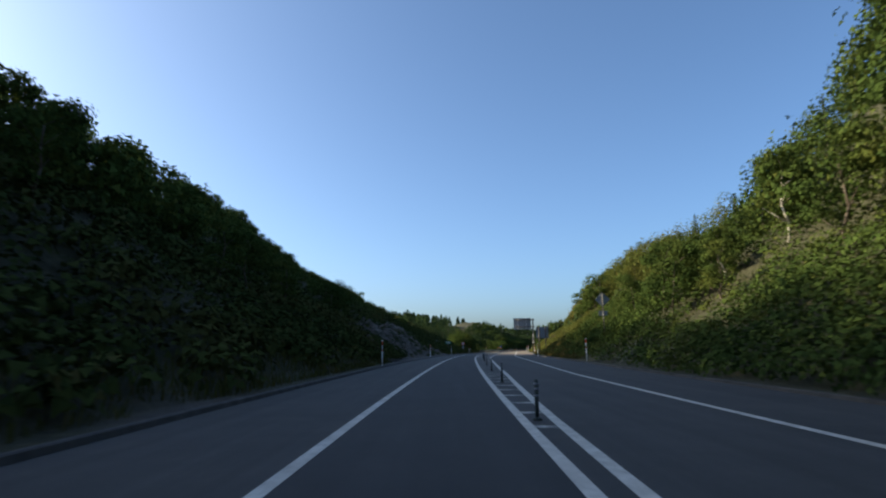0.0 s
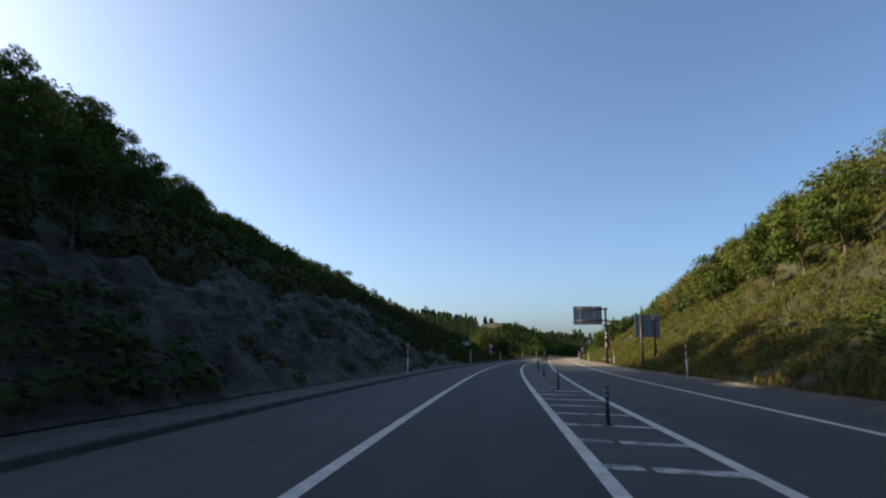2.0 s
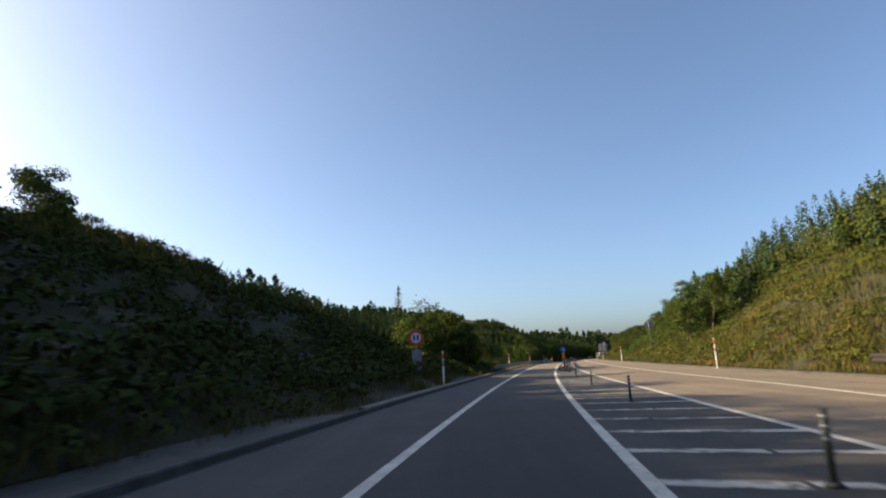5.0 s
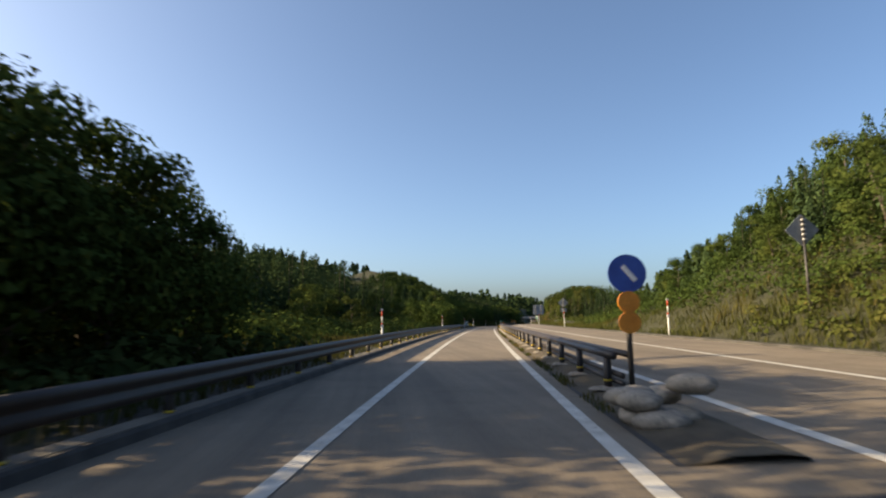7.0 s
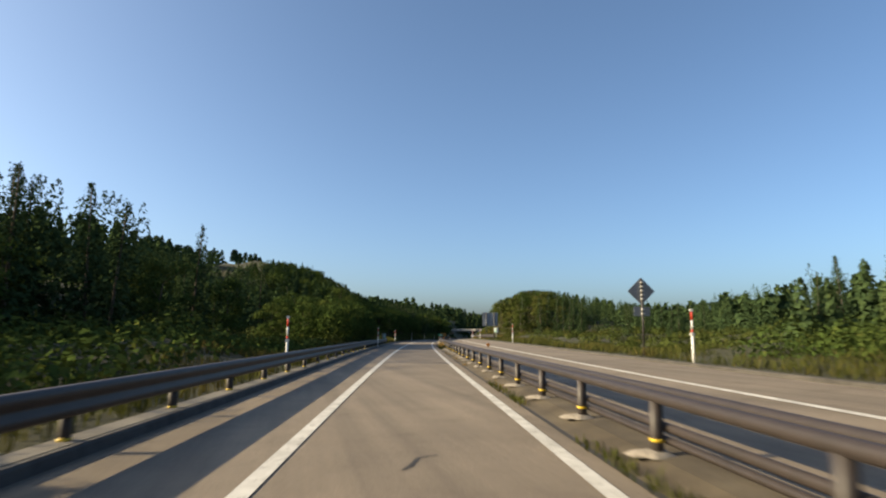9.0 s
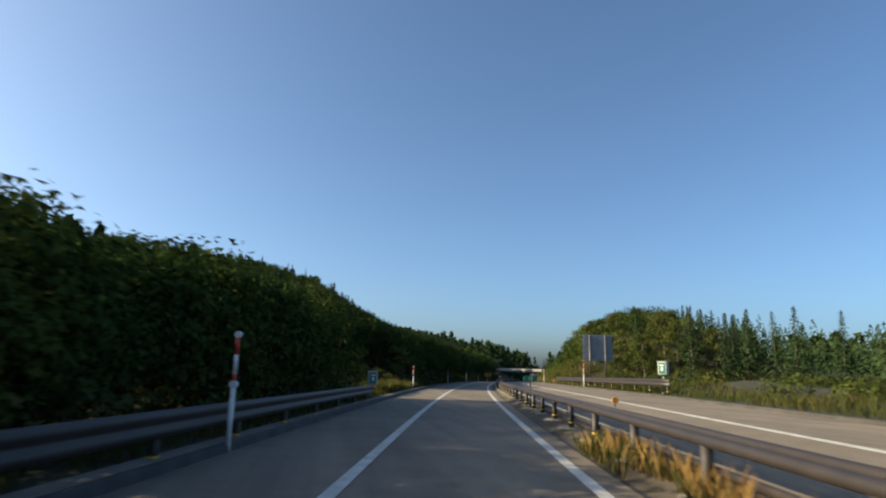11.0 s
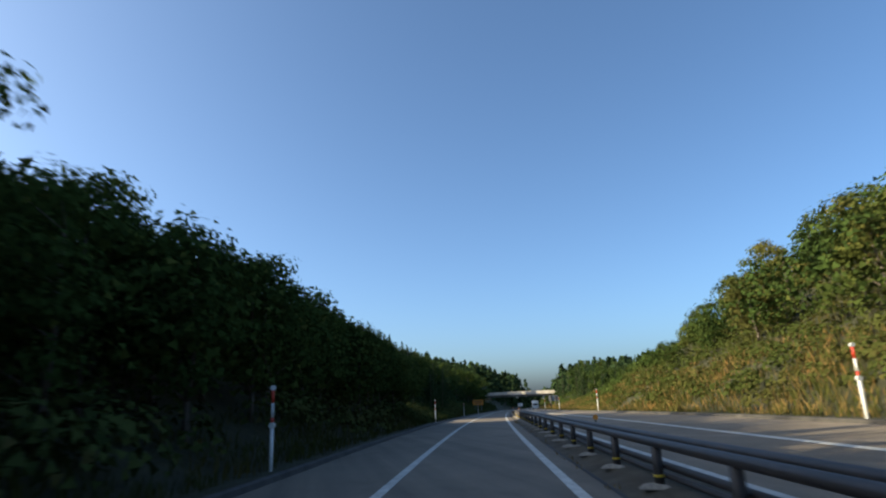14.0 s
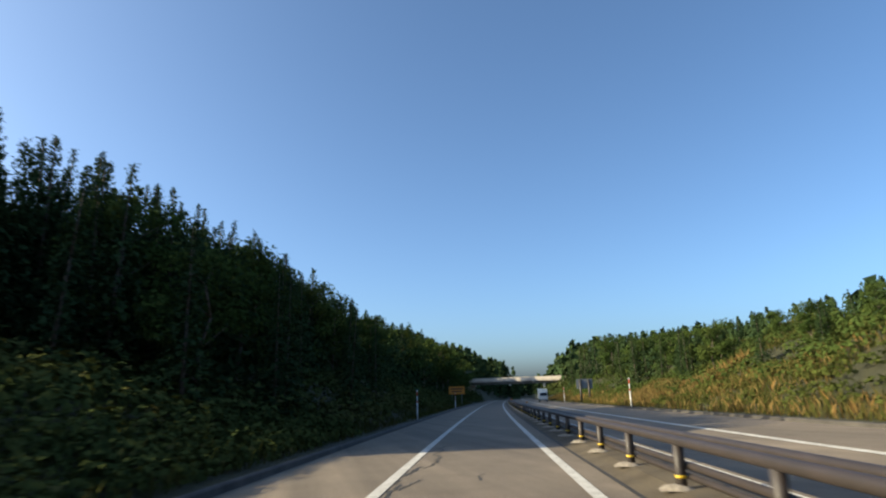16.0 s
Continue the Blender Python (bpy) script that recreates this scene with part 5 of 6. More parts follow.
# left, first cutting: wood above and beside the bare rock
place_kinds(LEAFY, scatter(RNG, 22, 106, 142, 37, 52, -1, 3.0), RNG, (0.3, 1.3), 8.6, 0.95, lambda s, d: 1.02 * rise(s, d))
place_kinds(LEAFY, scatter(RNG, 18, 10, 100, 8, 30, -1, 4.6, over_rock), RNG, (0.35, 1.3), 8.9, 0.92)
place_kinds(THIN, [(207, -36), (154, -60)], RNG, (0.35, 0.75), 9.0, 1.03)
for tree, s, d, top in ((THIN[0], 185.6, -42.7, 20.6), (LEAFY[1], 187.2, -43.6, 19.4), (THIN[1], 184.2, -41.6, 19.0), (LEAFY[2], 172, -42.6, 20.7), (LEAFY[0], 170, -41.2, 20.0), (LEAFY[3], 174.2, -44, 20.2), (LEAFY[1], 188.8, -40.8, 17.4)):
    z = float(height(s, d)) - 0.1
    lone = copy_thing(tree, pose(*at(s, d, z), 0, 0, 40 * s))
    lone.scale = [(top - z) / 9.0] * 3
thicket("hillside_shrubs", "dark shady shrubs covering the cut slope", scatter(RNG, 1000, -30, 128, 1.6, 34, -1, 1.0, over_rock), RNG, SHADED_SHRUB, (0.7, 1.6), 60, (0.17, 0.32))
thicket("hillside_shrubs", "low green shrubs and tall weeds on the slope", scatter(RNG, 1400, 124, 214, 2.3, 40, -1, 0.8, over_rock), RNG, SHADED_SHRUB, (0.6, 1.3), 58, (0.13, 0.26))
thicket("rock_foot_shrubs", "dark weeds at the foot of the bare rock", scatter(RNG, 90, 56, 165, 1.3, 3.2, -1, 0.7, lambda s, u: s < 74 or s > 138 or RNG.random() < 0.3), RNG, SHADED_SHRUB, (0.3, 0.75), 75, (0.07, 0.14))
thicket("hillside_shrubs", "dark bushes thick on the lower slope", scatter(RNG, 380, 4, 56, 3, 24, -1, 0.9), RNG, SHADED_SHRUB, (0.7, 1.4), 55, (0.15, 0.28))
thicket("rock_foot_shrubs", "dense dark weeds where the bare rock begins", scatter(RNG, 110, 48, 73, 1.6, 5.5, -1, 0.6), RNG, SHADED_SHRUB, (0.45, 1.0), 75, (0.09, 0.17))
thicket("rock_weeds", "sparse dark weeds rooted in the bare rock", scatter(RNG, 190, 60, 142, 2.5, 13, -1, 0.6), RNG, SHADED_SHRUB, (0.2, 0.75), 60, (0.07, 0.15), 0.6)
grass_patch("tall_grass", "tall plumed grass along the ridge", RNG, 16000, 128, 215, 15, 42, -1, GRASS, (0.6, 1.7), 0.02)
grass_patch("verge_grass", "dark rough grass on the verge", RNG, 18000, -10, 200, 0.8, 3.5, -1, GRASS, (0.2, 0.55), 0.017, lambda s, u: bare(s, EDGE_L(s) - u) < 0.4)

# left, embankment and plantation
thicket("embankment_shrubs", "leafy bushes on the embankment behind the guardrail", scatter(RNG, 420, 205, 300, 4.0, 22, -1, 1.3) + scatter(RNG, 260, 205, 345, 20, 46, -1, 1.8), RNG, BROADLEAF, (0.8, 1.8), 85, (0.11, 0.22))
thicket("embankment_shrubs", "tall dark bushes crowding behind the guardrail", scatter(RNG, 420, 292, 350, 2.6, 20, -1, 1.0, lambda s, u: s < 328 or u > 4.5), RNG, SHADED_SHRUB, (0.9, 1.9), 95, (0.1, 0.22))
place_kinds(NEAR_LEAFY, scatter(RNG, 9, 236, 300, 9, 18, -1, 6), RNG, (0.4, 0.7))
place_kinds(NEAR_LEAFY, scatter(RNG, 20, 299, 329, 3.0, 7, -1, 2.2), RNG, (0.3, 1.0), 8.9, 0.97)
place_kinds(NEAR_LEAFY, scatter(RNG, 14, 302, 324, 2.6, 4.6, -1, 1.5), RNG, (0.25, 0.7), 9.2, 0.85)
place_kinds(NEAR_LEAFY, scatter(RNG, 6, 298, 328, 8, 14, -1, 2.8), RNG, (0.3, 1.0))
place_kinds(NEAR_LEAFY, [(198, -11), (200.5, -9), (202.5, -12), (204, -8.6), (206, -9.8), (208, -8.8), (209.5, -10.4), (211.5, -9), (213, -10.4), (206.5, -14), (211, -15)], RNG, (0.3, 0.9), 7.9, 1.0)
place_kinds(CEDARS, scatter(RNG, 64, 212, 372, 13, 30, -1, 3.3), RNG, (0.35, 1.25), 12.0, 0.94)
joined_conifers("dark pointed conifers rising behind the embankment", scatter(RNG, 90, 236, 345, 24, 50, -1, 3.0), RNG, (0.35, 1.25), 12.0, 0.95)
grass_patch("verge_grass", "tall sunlit yellow-green grass behind the curb", RNG, 10000, 333, 352, 0.7, 4.2, -1, GRASS, (0.4, 0.85), 0.014)
thicket("embankment_shrubs", "dark leafy bushes covering the slope behind the verge", scatter(RNG, 420, 322, 362, 6, 32, -1, 1.0), RNG, SHADED_SHRUB, (1.0, 1.9), 80, (0.12, 0.24))
place_kinds(NEAR_LEAFY, scatter(RNG, 14, 328, 360, 9, 22, -1, 3.0), RNG, (0.25, 1.1), 8.9, 0.98)
place_kinds(SMALL, [(349.5, -7.6), (351.5, -8.6), (346.5, -9.5)], RNG, (0.2, 0.6), 5.5, 1.0)
grass_patch("verge_grass", "sunlit green and yellow grass behind the guardrail", RNG, 32000, 200, 352, 0.6, 6, -1, GRASS, (0.2, 0.55), 0.017)

for tree, s, d, top in ((SMALL[0], 250.5, -12.5, 4.1), (SMALL[1], 252.5, -11.5, 2.8), (SMALL[2], 244, -10.5, 1.6), (SMALL[3], 240.5, -9.8, 1.4), (SMALL[1], 247, -11, 1.9)):
    z = float(height(s, d)) - 0.1
    lone = copy_thing(tree, pose(*at(s, d, z), 0, 0, 50 * s))
    lone.scale = ((top - z) / 6.2, (top - z) / 6.2, (top - z) / 5.3)

for tree, s, d, top in ((SMALL[0], 316.5, -6.7, 3.1), (SMALL[2], 319.2, -6.9, 3.4), (SMALL[1], 321.8, -7.2, 3.2), (SMALL[3], 313.4, -6.6, 2.6), (SMALL[1], 325, -6.6, 2.4)):
    z = float(height(s, d)) - 0.1
    lone = copy_thing(tree, pose(*at(s, d, z), 0, 0, 50 * s))
    lone.scale = [(top - z) / 5.3] * 3

# left, second cutting: mixed wood
place_kinds(NEAR_LEAFY, scatter(RNG, 20, 357, 480, 4.0, 12, -1, 3.1), RNG, (0.3, 1.3), 8.9, 0.96)
place_kinds(LEAFY, scatter(RNG, 8, 450, 540, 5, 12, -1, 4.2), RNG, (0.35, 1.2))
place_kinds(CEDARS, scatter(RNG, 26, 360, 560, 8, 20, -1, 4.2), RNG, (0.4, 0.95), 12.0)
place_kinds(CEDARS, scatter(RNG, 22, 366, 432, 5, 17, -1, 2.6), RNG, (0.3, 1.2), 12.2, 0.98)
place_kinds(NEAR_LEAFY, scatter(RNG, 14, 409, 425.5, 2.6, 9, -1, 1.8), RNG, (0.3, 1.5), 8.9, 0.98)
place_kinds(NEAR_LEAFY, scatter(RNG, 34, 356, 432, 2.3, 5.0, -1, 2.1), RNG, (0.3, 1.3), 8.6, 0.97)
place_kinds(NEAR_LEAFY, scatter(RNG, 9, 369, 384, 3.0, 9, -1, 2.0), RNG, (0.3, 1.3), 8.6, 1.0)
place_kinds(NEAR_LEAFY, scatter(RNG, 10, 356.5, 369, 4.0, 10, -1, 2.0), RNG, (0.3, 1.3), 8.9, 0.98)
place_kinds(LEAFY, [(545, -9), (555, -9.5), (565, -8.5), (575, -9.5), (585, -9), (550, -14), (570, -13), (592, -10), (535, -10)], RNG, (0.3, 1.2), 8.9, 0.97)
place_kinds(CEDARS, scatter(RNG, 34, 430, 480, 2.8, 13, -1, 2.4), RNG, (0.2, 1.1), 12.2, 0.88)
place_kinds(CEDARS, [(445.4, -16), (446.6, -17.5), (448.0, -16.2), (449.4, -17.6), (452.4, -17.2), (454.5, -15.6), (455.8, -17.2), (457.5, -15), (459.3, -16.6), (461.5, -15.5), (463.4, -16.9), (465.5, -15.4), (447.2, -18.4), (450.6, -16.4), (451.6, -18.4), (453.6, -18.8), (458.4, -18.2), (461, -18), (449, -14.6), (453, -14.2), (450.8, -12.6), (446.6, -12.4), (456.6, -11.5), (459, -12.6), (462, -11.6), (465, -12.8), (468, -12)], RNG, (0.2, 1.1), 12.2, 0.97, rise)
place_kinds(CEDARS, [(354.6, -16), (356.3, -16.6), (358.2, -15.4), (359.6, -17), (361.5, -16.3), (364, -17)], RNG, (0.2, 1.2), 12.2, 0.96, rise)
thicket("woodland_edge_shrubs", "dark shrubs at the foot of the wood", scatter(RNG, 1050, 347, 600, 1.8, 16, -1, 1.0, lambda s, u: s < 426 or s > 448 or u > 5) + scatter(RNG, 300, 418, 480, 15, 36, -1, 1.4) + scatter(RNG, 240, 424, 452, 3, 18, -1, 0.9), RNG, SHADED_SHRUB, (0.7, 1.5), 75, (0.11, 0.22))
thicket("curb_weeds", "dark leafy weeds crowding the curb", scatter(RNG, 160, 424, 452, 0.9, 3.4, -1, 0.55), RNG, SHADED_SHRUB, (0.4, 0.8), 70, (0.07, 0.14))
grass_patch("verge_grass", "tall verge grass and weeds beside the curb", RNG, 22000, 335, 560, 0.6, 3.4, -1, GRASS, (0.2, 0.6), 0.017)

joined_conifers("dark pointed conifers on the hill's crest", scatter(RNG, 34, 362, 428, 9, 34, -1, 3.4), RNG, (0.2, 0.9), 12.1, 0.97, lambda s, d: 0.97 * rise(s, d))

# right, first cutting: wood, then a grassy slope with trees along its ridge
thicket("slope_shrubs", "green bushes at the foot of the wooded slope", scatter(RNG, 380, 0, 66, 1.4, 18, 1, 1.1), RNG, BROADLEAF, (0.7, 1.5), 95, (0.1, 0.2))
place_kinds(NEAR_LEAFY, scatter(RNG, 22, 10, 62, 5, 18, 1, 3.4), RNG, (0.35, 1.2))
thicket("slope_shrubs", "dark green bushes crowding the far shoulder", scatter(RNG, 190, -4, 34, 1.2, 9, 1, 0.9), RNG, BROADLEAF, (0.8, 1.6), 95, (0.1, 0.19), 1.0)
thicket("slope_shrubs", "tall green bushes leaning over the far shoulder", scatter(RNG, 190, 40, 84, 3.0, 10, 1, 0.9), RNG, BROADLEAF, (0.8, 1.6), 95, (0.1, 0.19), 1.1)
place_kinds(CEDARS, [(50, 27), (57, 26), (40, 29), (36, 24), (24, 22), (20, 25)], RNG, (0.3, 1.2), 12.0, 1.0)
for s, d, top in ((47.2, 25.2, 16.7), (49.2, 24.0, 14.2), (46, 26.6, 15.5)):
    z = float(height(s, d)) - 0.1
    lone = copy_thing(CEDARS[1], pose(*at(s, d, z), 0, 0, 70 * s))
    lone.scale = (0.8, 0.8, (top - z) / 12.0)
place_kinds(THIN, [(46, 20), (41, 19), (38, 22)], RNG, (0.4, 1.0), 9.0)
thicket("slope_shrubs", "sunlit yellow-green creepers and low shrubs on the slope", scatter(RNG, 2000, 58, 222, 1.6, 20, 1, 0.7), RNG, SHRUB, (0.35, 0.95), 56, (0.08, 0.16), 0.6)
grass_patch("slope_grass", "soft yellow-green grass covering the cut slope", RNG, 62000, 58, 225, 1.2, 20, 1, GRASS, (0.3, 0.85), 0.022)
place_kinds(LEAFY, scatter(RNG, 8, 62, 205, 12, 20, 1, 3.6), RNG, (0.3, 1.1))
place_kinds(SMALL, scatter(RNG, 34, 62, 212, 12, 21, 1, 3.0), RNG, (0.3, 1.0), 5.5)
place_kinds(LEAFY, scatter(RNG, 7, 98, 152, 10, 19, 1, 2.8), RNG, (0.2, 1.1), 8.9, 0.97)
place_kinds(CEDARS, scatter(RNG, 14, 80, 212, 15, 23, 1, 4.0), RNG, (0.25, 0.8), 12.0)
place_kinds(NEAR_LEAFY, scatter(RNG, 26, 203, 262, 4, 11, 1, 2.5), RNG, (0.25, 0.9), 8.9, 0.92)
place_kinds(CEDARS, scatter(RNG, 36, 203, 262, 7, 16, 1, 2.0), RNG, (0.25, 0.8), 12.0, 0.92)
thicket("slope_shrubs", "green bushes below the dark conifers", scatter(RNG, 420, 205, 268, 3.4, 16, 1, 0.8), RNG, BROADLEAF, (0.8, 1.7), 120, (0.075, 0.14))
grass_patch("verge_grass", "yellow-green grass at the foot of the slope", RNG, 48000, 60, 350, 0.3, 5, 1, GRASS, (0.15, 0.5), 0.015)
grass_patch("dry_grass", "dry brown grass at the foot of the slope", RNG, 14000, 60, 200, 0.5, 6, 1, DRY_GRASS, (0.2, 0.6), 0.014)

# right, low field, second cutting and wood
thicket("field_shrubs", "low bushes along the field's edge", scatter(RNG, 380, 258, 372, 6, 26, 1, 1.4), RNG, SHRUB, (0.5, 1.2), 75, (0.1, 0.2))
place_kinds(CEDARS, scatter(RNG, 16, 300, 356, 12, 40, 1, 3.0) + scatter(RNG, 40, 356, 440, 10, 24, 1, 2.6), RNG, (0.18, 0.85), 12.0, 0.92)
thicket("slope_shrubs", "sunlit green shrubs and creepers on the bank", scatter(RNG, 560, 362, 432, 1.5, 18, 1, 0.9), RNG, SHRUB, (0.45, 1.1), 58, (0.09, 0.18), 0.75)
thicket("slope_shrubs", "low pale green weeds at the bank's foot", scatter(RNG, 260, 430, 505, 1.6, 6, 1, 0.7), RNG, SHRUB, (0.35, 0.7), 55, (0.07, 0.14), 0.6)
thicket("slope_shrubs", "dark green bushes crowding the low bank", scatter(RNG, 720, 430, 560, 3.2, 18, 1, 0.9), RNG, BROADLEAF, (0.5, 1.2), 64, (0.09, 0.17), 0.85)
place_kinds(SMALL, scatter(RNG, 44, 365, 430, 6, 20, 1, 2.8), RNG, (0.3, 1.2), 5.5)
place_kinds(LEAFY, scatter(RNG, 16, 432, 520, 5.5, 13, 1, 2.6), RNG, (0.2, 0.8), 8.9, 0.92)
place_kinds(LEAFY, scatter(RNG, 8, 540, 600, 6, 30, 1, 3.6), RNG, (0.25, 0.8))
place_kinds(CEDARS, scatter(RNG, 50, 432, 560, 6, 18, 1, 2.4), RNG, (0.2, 0.75), 12.0, 0.9)
joined_conifers("dark conifers along the slope near the bridge", scatter(RNG, 34, 443, 505, 10, 40, -1, 2.8), RNG, (0.3, 1.2), 12.0, 0.92)
grass_patch("slope_grass", "soft yellow-green grass covering the bank", RNG, 42000, 360, 500, 1.2, 17, 1, GRASS, (0.3, 0.8), 0.02)
grass_patch("dry_grass", "orange-brown dry grass in a patch on the bank", RNG, 7000, 467, 483, 1.2, 7, 1, DRY_GRASS, (0.4, 0.9), 0.018)
grass_patch("dry_grass", "dry brown grass along the bank", RNG, 18000, 360, 560, 0.5, 6, 1, DRY_GRASS, (0.2, 0.7), 0.014)
grass_patch("verge_grass", "green grass along the bank", RNG, 24000, 350, 560, 0.3, 4, 1, GRASS, (0.2, 0.5), 0.014)
grass_patch("median_weeds", "tall dry weeds growing along the median's edge", RNG, 900, 301.5, 308.5, 2.2, 2.85, 1, DRY_GRASS, (0.15, 0.5), 0.008, lambda s, u: cheap_noise(s / 1.1, u / 0.3, 6) > 0.42, on=0.03)
grass_patch("median_weeds", "tall green weeds growing along the median's edge", RNG, 1100, 300, 309, 2.15, 2.85, 1, GRASS, (0.1, 0.4), 0.01, lambda s, u: cheap_noise(s / 1.1, u / 0.3, 6) > 0.4, on=0.03)
grass_patch("joint_weeds", "short green weeds sprouting from the median's joint", RNG, 2600, 203, 262, 2.0, 2.25, 1, GRASS, (0.04, 0.16), 0.012, lambda s, u: cheap_noise(s / 1.3, s * 0, 8) > 0.47, on=0.02)
grass_patch("joint_weeds", "short dry weeds along the median's joint", RNG, 1800, 203, 430, 2.1, 2.4, 1, DRY_GRASS, (0.04, 0.14), 0.011, lambda s, u: cheap_noise(s / 1.9, s * 0, 9) > 0.55, on=0.02)


thicket("bridge_shrubs", "dark bushes round the bridge's abutments", scatter(RNG, 90, 570, 602, 1.2, 10, -1, 1.1) + scatter(RNG, 60, 570, 602, 2.5, 12, 1, 1.1), RNG, SHADED_SHRUB, (0.9, 2.2), 60, (0.2, 0.4), 1.3)


def far_woods():
    """Distant wooded ridges, too far off to tell trees apart."""
    rng = np.random.default_rng(11)
    S_, D_, H_ = [], [], []
    for n, s0, s1, d0, d1, hh in ((360, 540, 960, -95, -12, 11), (360, 560, 960, 18, 110, 10), (520, 320, 620, 48, 230, 10), (160, 700, 985, -30, 30, 9), (420, 208, 420, -110, -50, 13), (160, -50, 130, -100, -52, 8)):
        S_.append(rng.uniform(s0, s1, n))
        D_.append(rng.uniform(d0, d1, n))
        H_.append(np.full(n, hh) * rng.uniform(0.7, 1.2, n))
    s, d, hgt = map(np.concatenate, (S_, D_, H_))
    room = top_of(s, d) - height(s, d)
    hgt = np.minimum(hgt, np.where(s < 700, room * rng.uniform(0.85, 1.03, len(s)), 99))
    ok = ((s > 640) | (np.abs(d - 3) > 14)) & ((hgt > 3.0) | ~clearing(s, d, 2.0))
    hgt = np.maximum(hgt, 3.0)
    s, d, hgt = s[ok], d[ok], hgt[ok]
    base = at(s, d, height(s, d))
    k = np.where((s > 200) & (s < 430) & (d < 0), 130, np.where(s < 640, 55, 40))
    who = np.repeat(np.arange(len(s)), k)
    f = rng.uniform(0.08, 1, len(who))
    t = rng.uniform(0, 2 * math.pi, len(who))
    rad = hgt[who] * 0.26 * (1 - f) ** 0.7 * rng.uniform(0.7, 1.1, len(who)) + 0.1
    c = base[who] + np.stack([rad * np.cos(t), rad * np.sin(t), f * hgt[who]], -1)
    nn = np.stack([np.cos(t), np.sin(t), np.full(len(who), 0.7)], -1) + rng.normal(0, 0.4, (len(who), 3))
    me = leaf_mesh("far_woods", c, nn, rng.uniform(0.8, 1.45, len(who)) * np.where(k[who] > 100, 0.5, np.where(s[who] < 640, 0.85, 1.2)), CONIFER, rng, 0.5)
    tagged(new("far_woods", me), "distant dark green wooded ridges", "woods", kind="stuff")


far_woods()


def conifer_mass(name, label, seed, n, k, s0, s1, d0, d1, most, leaf=(0.14, 0.3)):
    """A plantation too dense to tell each tree apart, as one object."""
    rng = np.random.default_rng(seed)
    s, d = rng.uniform(s0, s1, n), rng.uniform(d0, d1, n)
    ground = height(s, d)
    high = np.clip(top_of(s, d) * rng.uniform(0.9, 1.02, n) - ground, 0.6, most)
    base = at(s, d, ground)
    who = np.repeat(np.arange(n), k)
    f = rng.uniform(0.04, 1, n * k) ** 1.2
    a = rng.uniform(0, 2 * math.pi, n * k)
    rad = high[who] * 0.24 * (1 - f) ** 0.8 * rng.uniform(0.5, 1.1, n * k) + 0.05
    c = base[who] + np.stack([rad * np.cos(a), rad * np.sin(a), f * high[who]], -1)
    nn = np.stack([np.cos(a), np.sin(a), np.full(n * k, 0.7)], -1) + rng.normal(0, 0.4, (n * k, 3))
    me = leaf_mesh(name, c, nn, rng.uniform(*leaf, n * k) * (1.15 - 0.65 * f), CONIFER, rng, 0.42)
    tagged(new(name, me), label, "woods", kind="stuff")


conifer_mass("field_conifers", "young dark green conifer plantation behind the field", 31, 280, 260, 322, 480, 30, 74, 10)
conifer_mass("plantation_conifers", "dense dark conifer plantation on the far slope", 32, 260, 260, 215, 350, -50, -22, 14, (0.2, 0.42))
conifer_mass("plantation_conifers", "dark conifers rising behind the lit verge", 37, 90, 260, 324, 360, -48, -17, 14, (0.18, 0.38))
conifer_mass("bank_conifers", "dense dark conifers beyond the far carriageway", 34, 170, 300, 205, 274, 17, 42, 12, (0.16, 0.34))
conifer_mass("bank_conifers", "dark conifers behind the grassy slope's ridge", 38, 70, 280, 150, 206, 25, 42, 9, (0.16, 0.34))
conifer_mass("bank_conifers", "dark conifers behind the low bank", 39, 120, 260, 432, 560, 20, 42, 10, (0.16, 0.34))
conifer_mass("crest_conifers", "dark conifers on the slope towards the bridge", 40, 110, 260, 430, 560, -50, -16, 12, (0.18, 0.36))
conifer_mass("crest_conifers", "dark conifers standing behind the clearing", 35, 70, 260, 424, 456, -46, -29, 13, (0.18, 0.36))
conifer_mass("crest_conifers", "dark conifers on the hill above the clearing", 36, 160, 260, 357, 420, -40, -18, 12, (0.18, 0.36))
conifer_mass("crest_conifers", "dense dark conifers beyond the clearing", 41, 60, 300, 446.8, 472, -21, -12, 12, (0.16, 0.32))
conifer_mass("crest_conifers", "dark pointed conifers along the wood's crest", 33, 110, 260, 448, 560, -26, -9, 12, (0.16, 0.34))


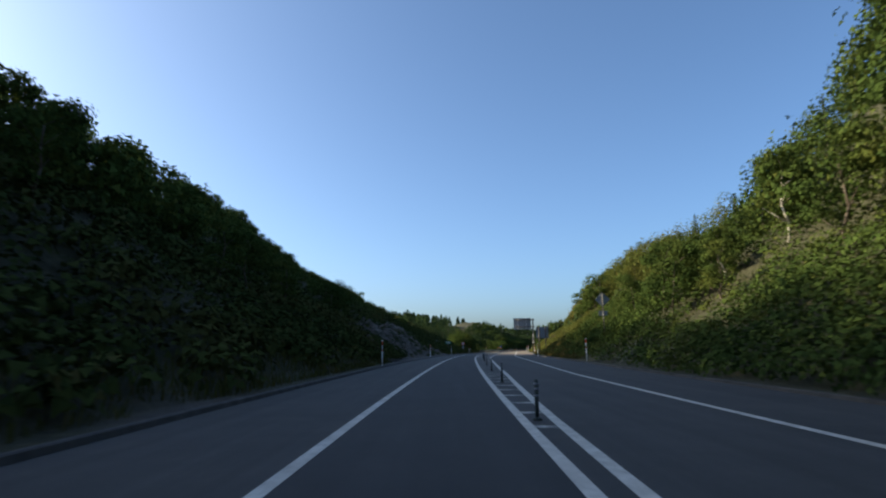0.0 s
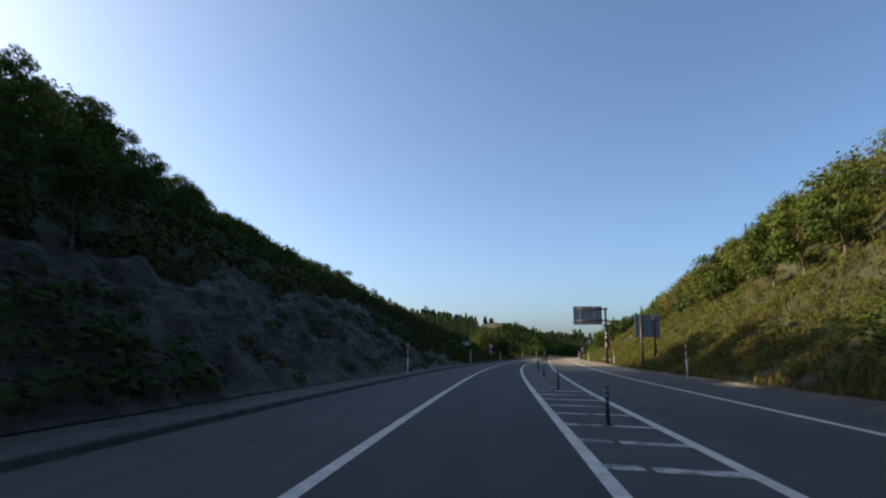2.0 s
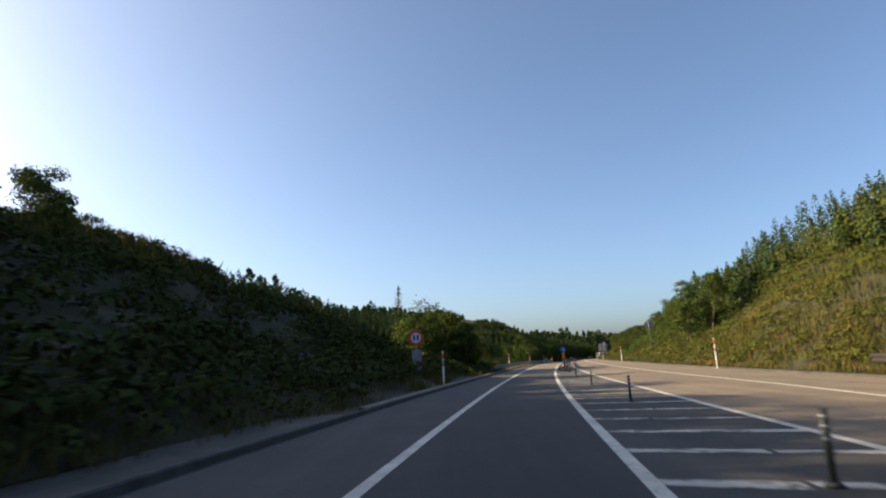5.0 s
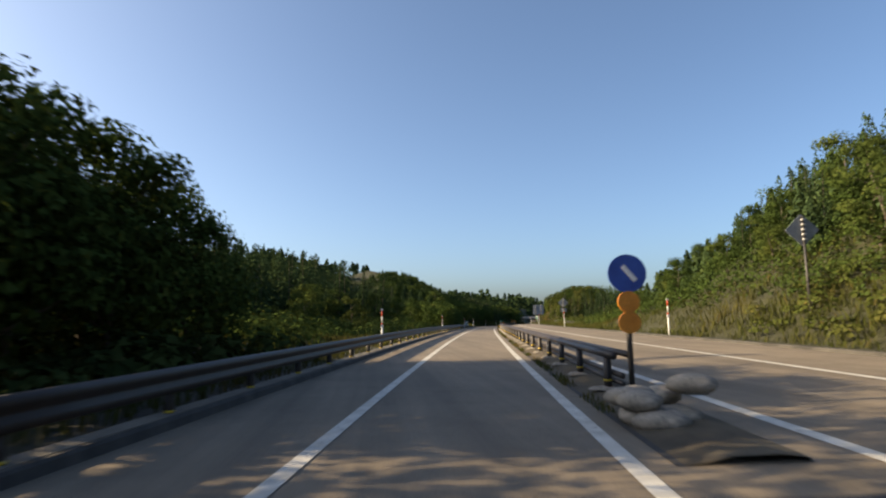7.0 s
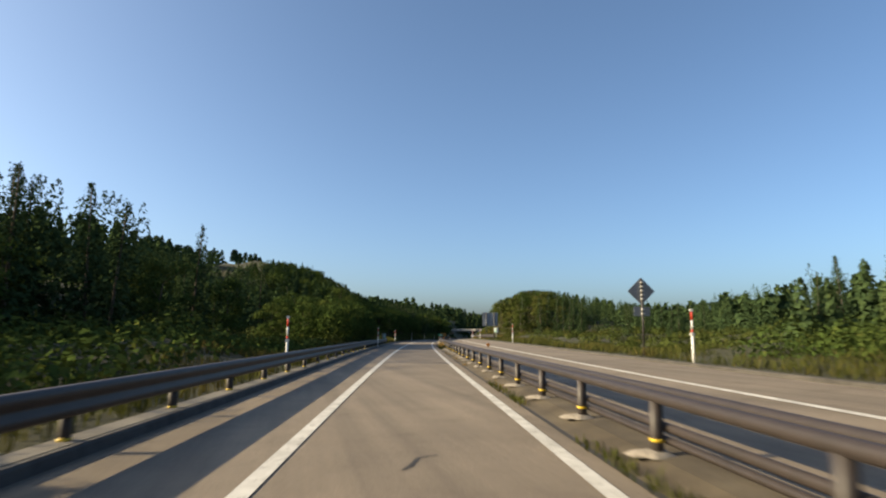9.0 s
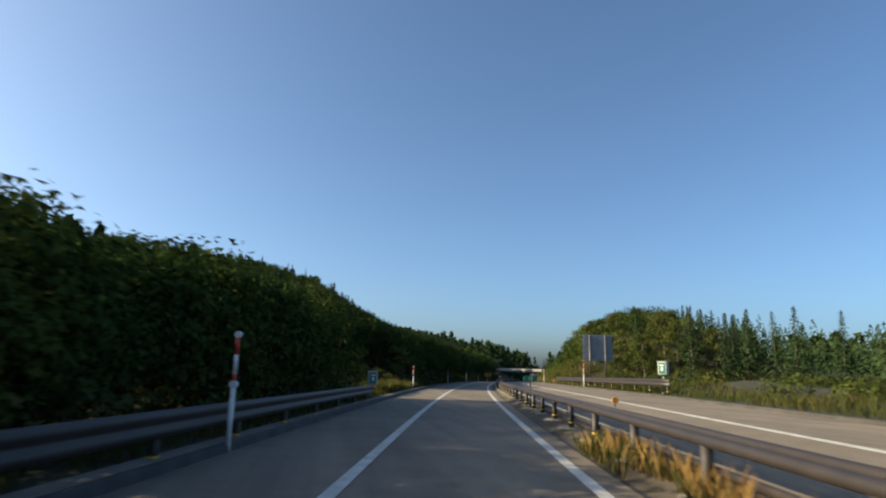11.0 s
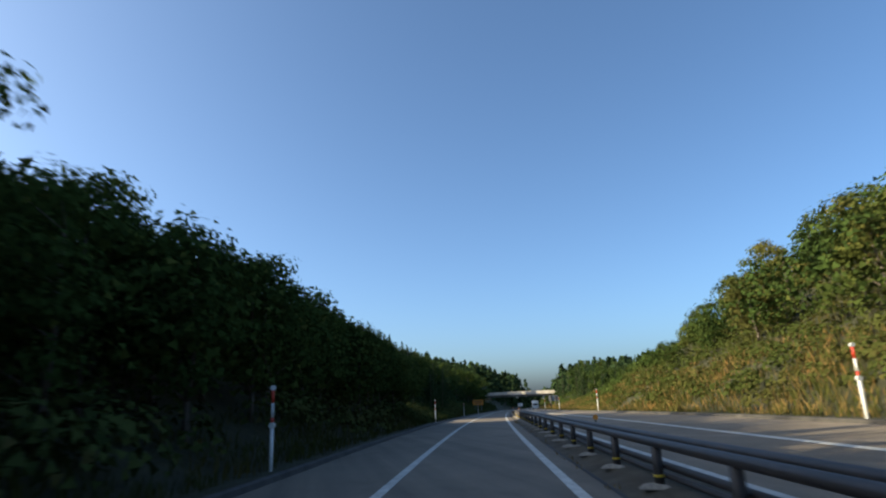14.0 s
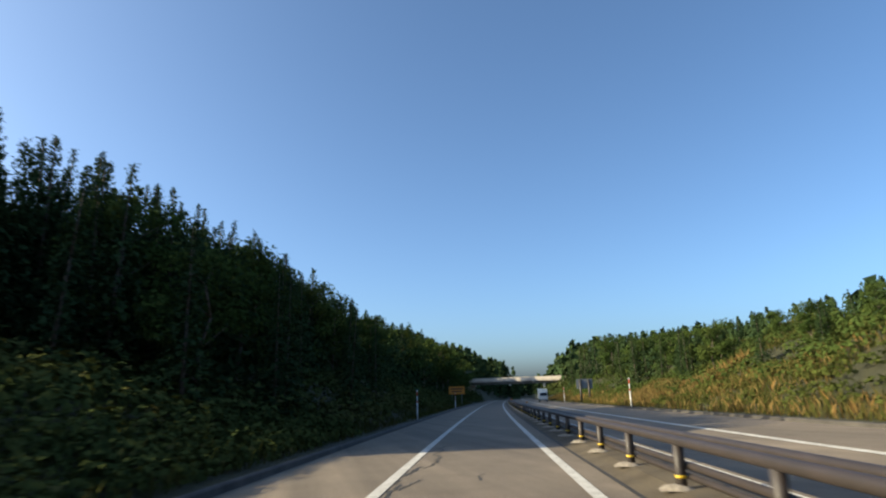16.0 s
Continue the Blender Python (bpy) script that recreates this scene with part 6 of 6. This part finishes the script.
def ridge_wood(label, seed, n, k, s0, s1, d0, d1, mat, low=1.5, leaf=1.0):
    """The dense wood along a cutting's crest, as one mass of leaves."""
    rng = np.random.default_rng(seed)
    s, d = rng.uniform(s0, s1, n), rng.uniform(d0, d1, n)
    if d0 > 0:
        d = d + EDGE_R(s)
    ground = height(s, d)
    high = np.clip(top_of(s, d) * rng.uniform(0.92, 1.02, n) - ground, np.where(clearing(s, d, 1.5), 0.4, low), 12)
    base = at(s, d, ground)
    who = np.repeat(np.arange(n), k)
    v = sphere_dirs(n * k, rng, -1.0) * rng.uniform(0.55, 1.0, (n * k, 1))
    wide = np.clip(high * 0.33, np.where(high < 1, 0.4, 1.2), 2.8)
    c = base[who] + np.stack([v[:, 0] * wide[who], v[:, 1] * wide[who], (0.55 + 0.45 * v[:, 2]) * high[who]], -1)
    me = leaf_mesh("ridge_wood", c, v + rng.normal(0, 0.4, v.shape) + np.array([0, 0, 0.3]), leaf * rng.uniform(0.18, 0.36, n * k) * np.clip(wide[who] / 2, 0.6, 1), mat, rng)
    tagged(new("ridge_wood", me), label, "woods", kind="stuff")


ridge_wood("dense dark broadleaf wood along the ridge", 23, 420, 200, -20, 168, -60, -20, BROADLEAF)
ridge_wood("dark broadleaf wood on the hill above the second cutting", 25, 260, 330, 356, 432, -40, -10, BROADLEAF, 1.5, 0.62)
ridge_wood("green wood along the sunlit slope's ridge", 24, 200, 300, 58, 212, 12, 28, SHRUB, 0.9, 0.6)
ridge_wood("dense dark trees crowding behind the guardrail", 28, 70, 420, 297, 322, -10.5, -6.4, BROADLEAF, 1.5, 0.5)
ridge_wood("dense dark trees beside the guardrail's start", 29, 42, 420, 202.5, 213.3, -13, -7.8, BROADLEAF, 1.5, 0.5)
ridge_wood("dense dark trees close beside the curb", 30, 75, 380, 382, 426, -15, -7, BROADLEAF, 1.5, 0.5)
ridge_wood("tall green wood on the first bend's slope", 26, 130, 420, -4, 60, 8, 28, BROADLEAF, 1.5, 0.6)
ridge_wood("green wood over the sunlit bank", 27, 100, 400, 384, 440, 6, 24, BROADLEAF, 0.9, 0.6)
